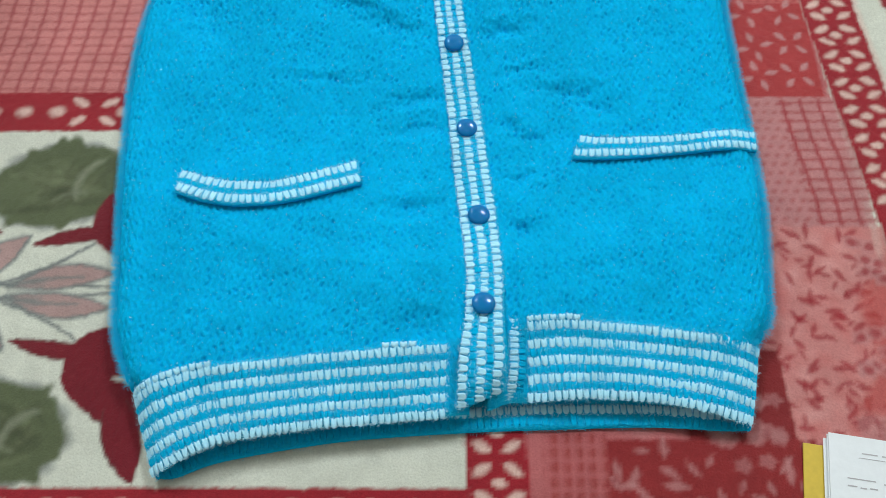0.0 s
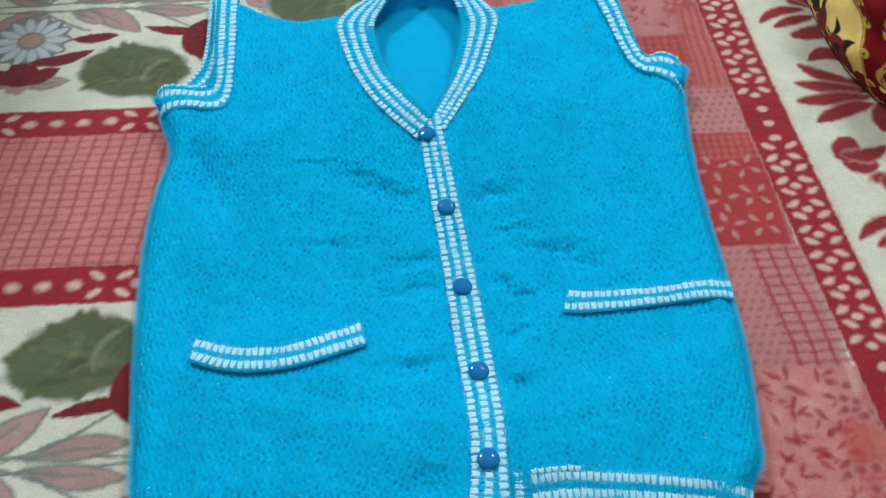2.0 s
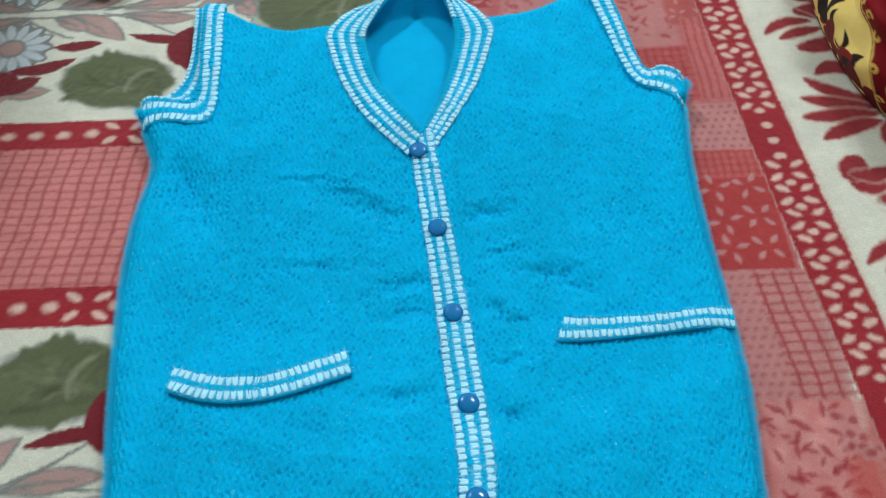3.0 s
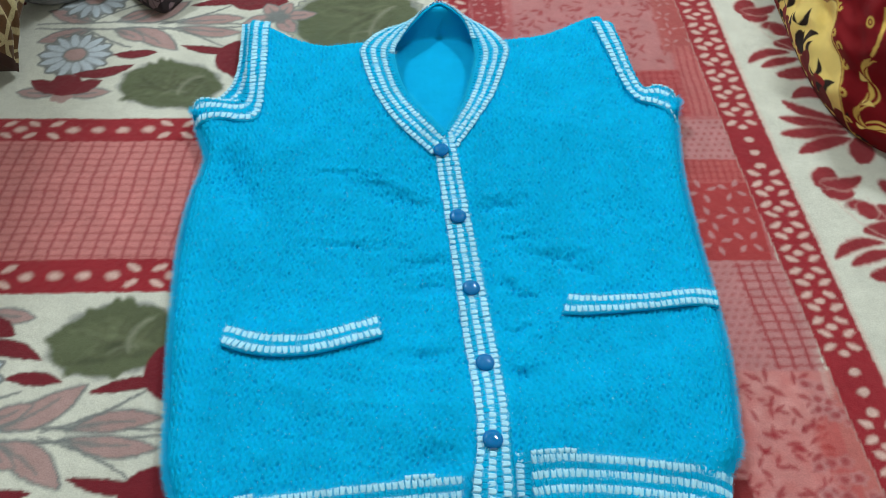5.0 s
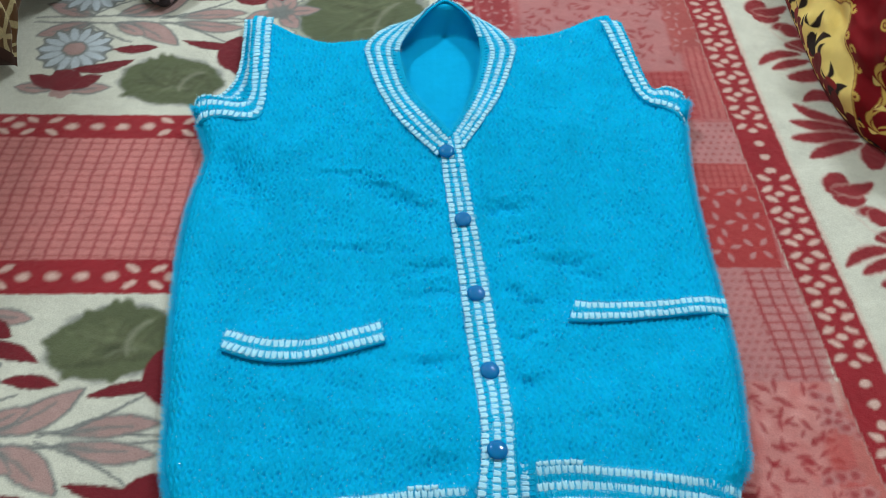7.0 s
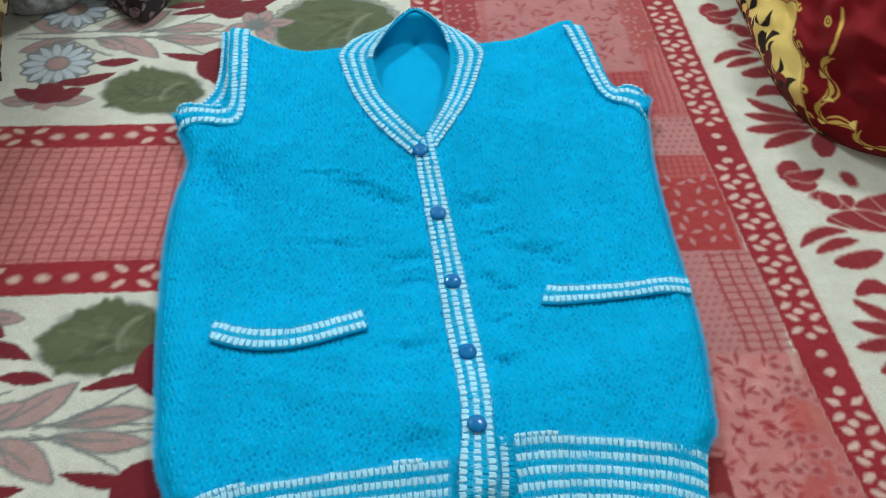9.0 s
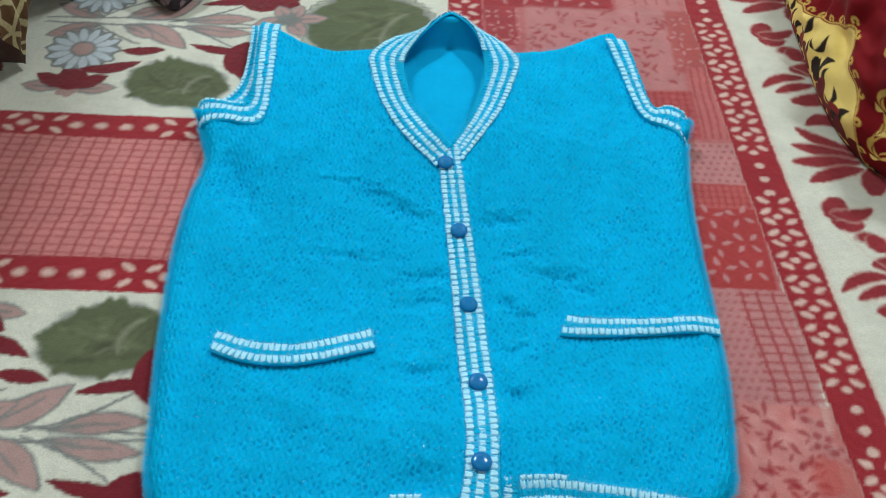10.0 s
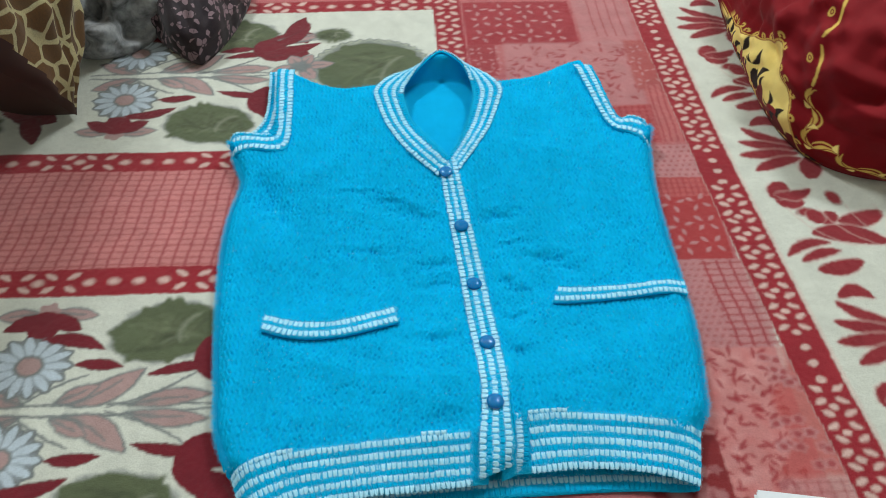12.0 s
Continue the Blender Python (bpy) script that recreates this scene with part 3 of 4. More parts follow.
DENTS = [(-0.073, 0.623, 0.045, 0.003, -0.03), (-0.040, 0.607, 0.022, 0.004, -0.15), (-0.022, 0.592, 0.030, 0.006, -0.25), (0.082, 0.582, 0.022, 0.0055, 0.12), (-0.066, 0.532, 0.045, 0.003, 0.0), (0.008, 0.512, 0.020, 0.005, 0.1),
         (0.012, 0.485, 0.024, 0.006, 0.12), (0.085, 0.487, 0.010, 0.005, -0.2), (0.100, 0.476, 0.010, 0.004, -0.3), (0.137, 0.520, 0.030, 0.005, -0.1), (0.155, 0.505, 0.018, 0.006, -0.2), (0.094, 0.540, 0.020, 0.003, 0.1),
         (0.008, 0.408, 0.022, 0.006, 0.15), (0.093, 0.387, 0.012, 0.006, 0.1), (0.018, 0.308, 0.020, 0.009, 0.2), (0.092, 0.437, 0.014, 0.004, 0.1), (-0.188, 0.620, 0.021, 0.032, 0.3)]


def vest_base(x, y):
    """The top of the garment as it lies: thin along the middle, fuller at the sides and both ends."""
    mid = 0.0085 + 0.013 * np.clip(np.where(y < 0.5, (0.50 - y) / 0.125, (y - 0.50) / 0.17), 0, 1.15) ** 2
    side = 0.012 * np.clip(np.abs(x - 0.04) / 0.22, 0, 1) ** 2
    puffed = 0.004 * np.exp(-((x + 0.10) / 0.075) ** 2 - ((y - 0.415) / 0.05) ** 2)
    z = np.clip(mid + side, 0, 0.027) + puffed + 0.0012 * smooth_noise(x, y, 0.06, 12)
    return z


def vest_height(x, y):
    """The same with its creases, which stop short of the buttoned edge."""
    return vest_base(x, y) - dents(x, y) * np.clip((np.abs(x - split_x(y)) - 0.012) / 0.008, 0, 1)


def dents(x, y, soft=False):
    """Depth of the creases; soft: how far each place lies in one, from 0 to 1."""
    z, near = 0.0, 0.0
    for cx, cy, a, b, turn in DENTS:
        ragged = 0.005 * smooth_noise(x, y, 0.010, 41) + 0.002 * smooth_noise(x, y, 0.004, 42)
        u, v = (x - cx) * math.cos(turn) + (y - cy) * math.sin(turn), -(x - cx) * math.sin(turn) + (y - cy) * math.cos(turn) + ragged
        g = np.exp(-(u / a) ** 2 - (v / (1.35 * b)) ** 2)
        z = z + (0.016 if cx < -0.15 else 0.0039 * min(1.2, (b / 0.005) ** 2)) * g - (0 if cx < -0.15 else 0.0010) * np.exp(-(u / a) ** 2 - ((v - 2.4 * b) / (1.35 * b)) ** 2)
        near = near + g
    return np.clip(near, 0, 1) if soft else z


def rolled(z, far, r=0.020):
    """Rounds z down to the bed within r of an edge."""
    t = np.clip(far / r, 0, 1)
    return 0.003 + (z - 0.003) * np.sqrt(np.clip(1 - (1 - t) ** 2, 0, 1))


def inside(x, y, poly):
    hit = np.zeros(np.shape(x), bool)
    for (x0, y0), (x1, y1) in zip(poly, poly[1:] + poly[:1]):
        cut = (y0 > y) != (y1 > y)
        hit ^= cut & (x < (x1 - x0) * (y - y0) / (y1 - y0 + 1e-12) + x0)
    return hit


ARM_LEFT = [(-0.40, 0.712), (-0.184, 0.712), (-0.180, 0.74), (-0.188, 1.0), (-0.40, 1.0)]
ARM_RIGHT = [(0.216, 1.0), (0.216, 0.87), (0.223, 0.828), (0.231, 0.779), (0.245, 0.735), (0.265, 0.730), (0.285, 0.718), (0.40, 0.71), (0.40, 1.0)]
NECK = [(0.024, 0.668), (-0.008, 0.705), (-0.033, 0.750), (-0.043, 0.795), (-0.040, 0.820), (-0.02, 0.95), (0.06, 0.95), (0.082, 0.82), (0.080, 0.795), (0.070, 0.750), (0.050, 0.705)]


def stitch_relief(x, y):
    """Textured knit: wavy columns of loops with a dip between the loops."""
    px, py = 0.0051, 0.0054
    c = x / px + 0.16 * np.sin(math.pi * y / py) + 0.3 * smooth_noise(x, y, 0.05, 21)
    k = np.floor(c)
    r = y / py + 0.5 * (k % 2) + 0.25 * smooth_noise(x, y, 0.03, 25)
    row = np.floor(r)
    pick = np.abs(np.sin(k * 12.9898 + row * 78.233) * 43758.5453) % 1
    dx, dy = c - k - 0.5 + 0.3 * (pick - 0.5), r - row - 0.5 + 0.35 * (np.abs(np.sin(k * 3.7 + row * 9.1) * 951.3) % 1 - 0.5)
    pit = np.exp(-(dx / 0.21) ** 2 - (dy / 0.34) ** 2) * np.clip(2.0 * pick - 0.45 + 0.5 * smooth_noise(x, y, 0.02, 26), 0, 1.5)
    column = 0.5 - 0.5 * np.cos(2 * math.pi * (c - 0.5))
    return 0.0009 * column - (0.0014 + 0.0008 * dents(x, y, True)) * pit + 0.0005 * smooth_noise(x, y, 0.006, 23) + 0.0003 * smooth_noise(x, y, 0.0026, 24)


def front_panel(parent, side):
    nu, nv = (330, 640) if side == "left" else (270, 620)
    u, v = np.meshgrid(np.linspace(0, 1, nu), np.linspace(0, 1, nv))
    guess = -0.225 + 0.275 * u if side == "left" else 0.05 + 0.22 * u
    y = bottom_y(guess) + (top_y(guess) - bottom_y(guess)) * v
    a, b = (left_x(y), split_x(y)) if side == "left" else (split_x(y), right_x(y))
    x = a + (b - a) * u
    y = bottom_y(x) + (top_y(x) - bottom_y(x)) * v
    far = ((x - left_x(y)) if side == "left" else (right_x(y) - x)) + np.clip(y - 0.700, 0, 1) * 2
    far = np.minimum(far, (top_y(x) - y) * 1.4 + 0.0005)
    z = rolled(vest_height(x, y), far) + stitch_relief(x, y) - 0.004 * np.clip(1 - (y - bottom_y(x)) / 0.010, 0, 1)
    f = grid_faces(nv, nu)
    cx, cy = x.ravel()[f].mean(1), y.ravel()[f].mean(1)
    keep = ~(inside(cx, cy, ARM_LEFT) | inside(cx, cy, ARM_RIGHT) | inside(cx, cy, NECK))
    return part("front_panel", mesh_of("front_panel", np.stack([x, y, z], -1), f[keep]), BLUE, parent)


neck_cap = through_points([(-0.06, 0.818), (-0.04, 0.832), (-0.014, 0.856), (0.024, 0.874), (0.060, 0.858), (0.084, 0.834), (0.104, 0.820)])


def back_panel(parent):
    u, v = np.meshgrid(np.linspace(0, 1, 150), np.linspace(0, 1, 300))
    y = 0.245 + 0.635 * v
    x = left_x(np.minimum(y, 0.69)) + 0.012 + (right_x(np.minimum(y, 0.69)) - left_x(np.minimum(y, 0.69)) - 0.024) * u
    y = np.minimum(y, np.where((x > -0.06) & (x < 0.104), neck_cap(x), top_y(x) - 0.004))
    rise = np.clip((y - 0.853 + 6 * (x - 0.024) ** 2) / 0.017, 0, 1) * ((x > -0.06) & (x < 0.104))
    z = 0.0048 + 0.031 * rise ** 1.05 * np.exp(-((x - 0.024) / 0.055) ** 4) + 0.35 * stitch_relief(x, y) + 0.0008 * smooth_noise(x, y, 0.03, 31)
    f = grid_faces(300, 150)
    cx, cy = x.ravel()[f].mean(1), y.ravel()[f].mean(1)
    keep = ~(inside(cx, cy, ARM_LEFT) | inside(cx, cy, ARM_RIGHT))
    return part("back_panel", mesh_of("back_panel", np.stack([x, y, z], -1), f[keep]), BLUE_INSIDE, parent)


def along(points, n):
    """n evenly spaced places on a smooth line through a few points."""
    pts = np.array(points, float)
    k = np.arange(len(pts))
    fine = np.linspace(0, len(pts) - 1, 600)
    line = np.stack([through_points(list(zip(k, pts[:, i])))(fine) for i in range(pts.shape[1])], -1)
    d = np.r_[0, np.cumsum(np.linalg.norm(np.diff(line, axis=0), axis=1))]
    at = np.linspace(0, d[-1], n)
    return np.stack([np.interp(at, d, line[:, i]) for i in range(pts.shape[1])], -1), d[-1]


# half section of a stitch: two strands side by side with a groove between them
STRANDS = [(-1.0, -0.2), (-0.80, 0.62), (-0.42, 0.85), (0.0, 0.30), (0.42, 0.85), (0.80, 0.62), (1.0, -0.2), (0.0, -0.8)]


def stitch_mesh(name, places, ways, sides, ups, length, width, height):
    """Many plump knitted stitches, joined: each at a place, long along its way, broad at its head and drawn in at its foot."""
    verts, faces = [], []
    prof = [(-1.0, 0.70, 0.35), (-0.80, 0.97, 0.85), (-0.1, 1.0, 1.0), (0.6, 0.94, 0.9), (1.0, 0.76, 0.3)]
    k = len(STRANDS)
    base = grid_faces(len(prof), k, True)
    for p, w, s, n, l in zip(places, ways, sides, ups, np.broadcast_to(length, len(places))):
        o = len(verts) * k * len(prof)
        # the outer thirds of the head stand out further than the middle
        verts.append([p + w * ((a + (0.22 * (1 - 2 * abs(c)) if a < 0 else 0.18 * (1 - 2 * abs(c)))) * l / 2) + s * (c * r * width / 2) + n * (d * q * height) for a, r, q in prof for c, d in STRANDS])
        faces.append(base + o)
    return mesh_of(name, np.concatenate(verts), np.concatenate(faces))


def hair_mesh(name, base, a, l, wide, rng):
    """Short bent hairs, each two slim faces, rooted at base, lying along the angle a."""
    m = len(base)
    tip = base + np.stack([l * np.cos(a), l * np.sin(a), l * rng.uniform(0.05, 0.45, m) + 0.0004], -1)
    mid = (base + tip) / 2 + np.stack([-0.12 * l * np.sin(a), 0.12 * l * np.cos(a), 0.1 * l], -1)
    s = np.stack([-np.sin(a), np.cos(a), 0 * a], -1) * wide / 2
    verts = np.stack([base - s, base + s, mid + s, mid - s, tip + s * 0.4, tip - s * 0.4], 1).reshape(-1, 3)
    o = np.arange(m)[:, None] * 6
    return mesh_of(name, verts, np.concatenate([o + np.array([[0, 1, 2, 3]]), o + np.array([[3, 2, 4, 5]])]))


def knit_band(parent, name, outer, inner, rows, pitch=0.0049, thick=0.0032, lift=0.0, label=""):
    """A ribbed band between two edge lines given as (x, y, z); rows: the stripes across it, each (place from outer 0 to inner 1, 'w' or 'b')."""
    n = 140
    (a, la), (b, lb) = along(outer, n), along(inner, n)
    m = 13
    t = np.linspace(0, 1, m)[None, :, None]
    mid = a[:, None] * (1 - t) + b[:, None] * t
    du = np.gradient(mid, axis=0)
    dv = np.broadcast_to((b - a)[:, None], mid.shape)
    up = np.cross(du, dv)
    up /= np.linalg.norm(up, axis=-1, keepdims=True) + 1e-12
    if up[:, :, 2].mean() < 0:
        up = -up
    puff = 0.0014 * np.sin(math.pi * np.linspace(0, 1, m))[None, :, None] ** 0.5
    top, low = mid + up * (lift + puff), mid + up * (lift - thick)
    ring = np.concatenate([top, low[:, ::-1]], 1)
    band = part(name, mesh_of(name, ring, grid_faces(n, 2 * m, True)), BLUE, parent, label)
    rng = np.random.default_rng(len(name) + int(1e4 * abs(outer[0][0])))
    height = np.linalg.norm(b - a, axis=1).mean()
    for at, kind, size, *span in rows:
        s0, s1 = span or (0.0, 1.0)
        count = max(2, int(max(la, lb) * (s1 - s0) / pitch))
        s = ((np.arange(count) + 0.5) / count * (s1 - s0) + s0) * (n - 1)
        i = np.clip(s.astype(int), 0, n - 2)
        f = (s - i)[:, None]
        A, B = a[i] * (1 - f) + a[i + 1] * f, b[i] * (1 - f) + b[i + 1] * f
        j = min(m - 1, int(at * (m - 1)))
        N = up[i, j]
        U = du[i, j] / np.linalg.norm(du[i, j], axis=1, keepdims=True)
        V = B - A
        V = V - U * (V * U).sum(1, keepdims=True)
        V /= np.linalg.norm(V, axis=1, keepdims=True)
        step = np.linalg.norm(du[i, j], axis=1, keepdims=True) * (n - 1) * (s1 - s0) / count
        p = A + (B - A) * at + N * (lift + 0.0013) + rng.normal(0, 0.00025, A.shape)
        ang = rng.normal(0, 0.09, (len(s), 1))
        W = V * np.cos(ang) - U * np.sin(ang)
        S = U * np.cos(ang) + V * np.sin(ang)
        wide = float(step.mean()) * (0.86 if kind == "w" else 0.92)
        me = stitch_mesh("stitching", p, W, S, N, (0.98 if kind == "w" else 1.1) * size * height * rng.uniform(0.9, 1.1, len(s)), wide, 0.0013 if kind == "w" else 0.0009)
        tagged(part("stitching", me, WHITE if kind == "w" else BLUE, band, "white knitted stitches" if kind == "w" else ""), kind="stuff")
    # loose hairs, white over the white rows
    count = int(0.5 * (la + lb) * height * 1.3e6)
    s, t = rng.uniform(0, n - 1.001, count), rng.uniform(-0.03, 1.03, count)
    i = s.astype(int)
    f = (s - i)[:, None]
    A, B = a[i] * (1 - f) + a[i + 1] * f, b[i] * (1 - f) + b[i + 1] * f
    root = A + (B - A) * t[:, None] + up[i, m // 2] * (lift + 0.0014)
    white = np.zeros(count, bool)
    for at, kind, size, *span in rows:
        s0, s1 = span or (0.0, 1.0)
        if kind == "w":
            white |= (np.abs(t - at) < 0.6 * size) & (s > s0 * n) & (s < s1 * n)
    for pick, mat in ((white, WHITE), (~white, BAND_HAIR)):
        k = int(pick.sum())
        tagged(part("wool_hairs", hair_mesh("wool_hairs", root[pick], rng.uniform(0, 2 * math.pi, k), rng.uniform(0.0012, 0.0032, k), 0.00013, rng), mat, band), kind="stuff")
    return band


def on_top(pts, extra=0.0):
    return [(x, y, float(vest_base(np.array(x), np.array(y))) + extra) for x, y in pts]


def sewn_button(parent, x, y, z, turn, r=0.0083):
    """A glossy domed button with a thin rim."""
    bm = bmesh.new()
    prof = [(0.0, 0.0034), (0.25, 0.00335), (0.5, 0.0031), (0.72, 0.0027), (0.86, 0.0022), (0.95, 0.0016), (1.0, 0.0008), (0.97, 0.0), (0.0, -0.0002)]
    rings = []
    for q, h in prof:
        rings.append([bm.verts.new((q * r * math.cos(a), q * r * math.sin(a), h)) for a in np.linspace(0, 2 * math.pi, 33)[:-1]] if q else [bm.verts.new((0, 0, h))])
    for p, q in zip(rings, rings[1:]):
        for k in range(32):
            if len(p) == 1:
                bm.faces.new((p[0], q[k], q[(k + 1) % 32]))
            elif len(q) == 1:
                bm.faces.new((p[k], q[0], p[(k + 1) % 32]))
            else:
                bm.faces.new((p[k], q[k], q[(k + 1) % 32], p[(k + 1) % 32]))
    bmesh.ops.recalc_face_normals(bm, faces=bm.faces[:])
    for f in bm.faces:
        f.smooth = True
    ob = part("button", bm, BUTTON, parent, "glossy translucent blue domed button")
    ob.matrix_local = pose(x, y, z, 4, -3, turn)
    return ob


def vest():
    v = tagged(new("knitted_vest"), "bright blue knitted sleeveless vest with white striped edges, buttoned", "vest")
    back_panel(v)
    front_panel(v, "left")
    front_panel(v, "right")
    five = [(0.10, "w", 0.115), (0.205, "b", 0.10), (0.32, "w", 0.115), (0.425, "b", 0.10), (0.535, "w", 0.115), (0.645, "b", 0.10), (0.75, "w", 0.115), (0.86, "b", 0.10), (0.965, "w", 0.12)]
    knit_band(v, "hem_band", [(-0.181, 0.262, 0.009), (-0.173, 0.266, 0.021), (-0.160, 0.271, 0.0275), (-0.127, 0.280, 0.0285), (-0.078, 0.286, 0.0285), (-0.032, 0.291, 0.028), (0.011, 0.295, 0.0265), (0.054, 0.298, 0.0255)],
              [(-0.160, 0.209, 0.008), (-0.150, 0.213, 0.016), (-0.135, 0.221, 0.019), (-0.111, 0.230, 0.020), (-0.055, 0.239, 0.019), (-0.020, 0.242, 0.018), (0.010, 0.245, 0.017), (0.050, 0.249, 0.015)],
              [(q, c, w, 0.0, 0.925) if c == "w" else (q, c, w) for q, c, w in five] + [(0.0, "w", 0.08, 0.0, 0.27), (0.0, "w", 0.07, 0.74, 0.84)], 0.0050, label="blue ribbed hem with white stripes")
    knit_band(v, "hem_band", [(0.072, 0.310, 0.0245), (0.089, 0.313, 0.0255), (0.117, 0.315, 0.0265), (0.156, 0.311, 0.0285), (0.195, 0.306, 0.0285), (0.232, 0.302, 0.024), (0.252, 0.299, 0.010)],
              [(0.072, 0.257, 0.015), (0.091, 0.258, 0.016), (0.133, 0.260, 0.018), (0.171, 0.258, 0.018), (0.207, 0.252, 0.017), (0.228, 0.246, 0.014), (0.240, 0.244, 0.008)],
              [(q, c, w, 0.10, 1.0) if c == "w" else (q, c, w) for q, c, w in five] + [(0.0, "w", 0.07, 0.10, 0.30)], 0.0050, label="blue ribbed hem with white stripes")
    knit_band(v, "back_hem", [(-0.163, 0.222, 0.006), (-0.150, 0.236, 0.005), (-0.115, 0.252, 0.0045), (-0.039, 0.262, 0.0045), (0.038, 0.268, 0.0045), (0.096, 0.272, 0.0045), (0.173, 0.270, 0.0045), (0.222, 0.262, 0.005), (0.243, 0.255, 0.006)],
              [(-0.159, 0.208, 0.006), (-0.146, 0.209, 0.004), (-0.115, 0.220, 0.0035), (-0.039, 0.233, 0.0035), (0.038, 0.239, 0.0035), (0.096, 0.2415, 0.0035), (0.173, 0.2435, 0.0035), (0.222, 0.241, 0.004), (0.239, 0.241, 0.006)],
              [(0.25, "b", 0.3), (0.56, "w", 0.22), (0.82, "b", 0.24)], 0.0050, 0.002, label="striped hem of the back, seen below the front")
    three = [(0.11, "w", 0.215), (0.29, "b", 0.16), (0.47, "w", 0.215), (0.65, "b", 0.16), (0.83, "w", 0.215)]
    ys = (0.672, 0.62, 0.56, 0.50, 0.44, 0.39, 0.35, 0.315, 0.285, 0.268, 0.257)
    half = through_points([(0.25, 0.0150), (0.283, 0.0165), (0.30, 0.0148), (0.325, 0.0130), (0.34, 0.0133), (0.42, 0.0142), (0.50, 0.0136), (0.58, 0.0125), (0.68, 0.0108)])
    # the lower end curls in, and hangs lower on its left
    low = lambda y: max(0.0, min(1.0, (0.29 - y) / 0.033))
    line = lambda side, dz: [(float(split_x(y)) - 0.001 * low(y) + side * float(half(y)), y + 0.007 * side * low(y), float(vest_base(split_x(y), np.array(y))) + dz + (0.003 if y < 0.33 else 0) - 0.010 * low(y) ** 3) for y in ys]
    knit_band(v, "button_band", [(x + 0.021, y + 0.002, z - 0.006) for x, y, z in line(-1, 0)[7:]], [(x + 0.012, y - 0.002, z - 0.005) for x, y, z in line(1, 0)[7:]], [(0.70, "w", 0.27), (0.93, "b", 0.2)], 0.0050, label="under button band with one white stripe showing")
    knit_band(v, "buttonhole_band", line(-1, 0.001), line(1, 0.001), three, 0.0060, label="upright blue band with three white stripes")
    # collar: attached edge outside, free edge inside, standing up behind the neck
    four = [(0.09, "w", 0.165), (0.24, "b", 0.13), (0.38, "w", 0.165), (0.53, "b", 0.13), (0.67, "w", 0.165), (0.82, "b", 0.12), (0.935, "w", 0.17, 0.32, 0.70)]
    outer = on_top([(0.040, 0.654), (0.052, 0.673), (0.067, 0.698), (0.084, 0.733), (0.098, 0.777), (0.103, 0.808)], 0.001) + [(0.084, 0.845, 0.022), (0.055, 0.878, 0.012), (0.024, 0.890, 0.008), (-0.008, 0.872, 0.012), (-0.042, 0.846, 0.022)] \
        + on_top([(-0.065, 0.810), (-0.0625, 0.780), (-0.048, 0.733), (-0.027, 0.692), (-0.005, 0.667), (0.015, 0.646)], 0.0015)
    inner = on_top([(0.030, 0.682), (0.039, 0.699), (0.050, 0.727), (0.060, 0.767), (0.064, 0.795)], -0.001) + [(0.062, 0.822, 0.028), (0.053, 0.848, 0.036), (0.040, 0.866, 0.038), (0.024, 0.877, 0.039), (0.009, 0.866, 0.038), (-0.005, 0.847, 0.036), (-0.021, 0.825, 0.028)] \
        + on_top([(-0.027, 0.803), (-0.024, 0.775), (-0.014, 0.738), (0.004, 0.709), (0.030, 0.674)], 0.0025)
    knit_band(v, "collar", outer, inner, four, 0.0058, 0.0025, label="blue v-neck collar with white stripes")
    # armholes
    two = [(0.03, "w", 0.10, 0.0, 0.27), (0.10, "b", 0.16), (0.33, "w", 0.23), (0.57, "b", 0.18), (0.82, "w", 0.24)]
    knit_band(v, "armhole_band", [(-0.246, 0.727, 0.015), (-0.239, 0.7285, 0.025), (-0.224, 0.727, 0.026), (-0.200, 0.723, 0.026), (-0.189, 0.731, 0.027), (-0.189, 0.755, 0.027), (-0.194, 0.80, 0.027), (-0.198, 0.850, 0.025), (-0.200, 0.874, 0.016)],
              [(-0.239, 0.693, 0.014), (-0.231, 0.693, 0.0235), (-0.210, 0.694, 0.0283), (-0.183, 0.690, 0.0285), (-0.170, 0.698, 0.0287), (-0.1685, 0.735, 0.0287), (-0.1715, 0.790, 0.0287), (-0.176, 0.845, 0.026), (-0.1785, 0.870, 0.016)], two, 0.0070, label="armhole edge with white stripes")
    knit_band(v, "back_armhole_band", [(-0.241, 0.737, 0.010), (-0.225, 0.744, 0.010), (-0.213, 0.762, 0.010), (-0.208, 0.790, 0.010), (-0.209, 0.83, 0.010), (-0.213, 0.876, 0.009)],
              [(-0.238, 0.719, 0.013), (-0.205, 0.722, 0.015), (-0.188, 0.740, 0.016), (-0.186, 0.790, 0.016), (-0.190, 0.83, 0.015), (-0.194, 0.874, 0.012)], [(0.06, "w", 0.16), (0.28, "b", 0.2), (0.50, "w", 0.20), (0.75, "b", 0.2)], 0.0070, label="back armhole edge behind the front one")
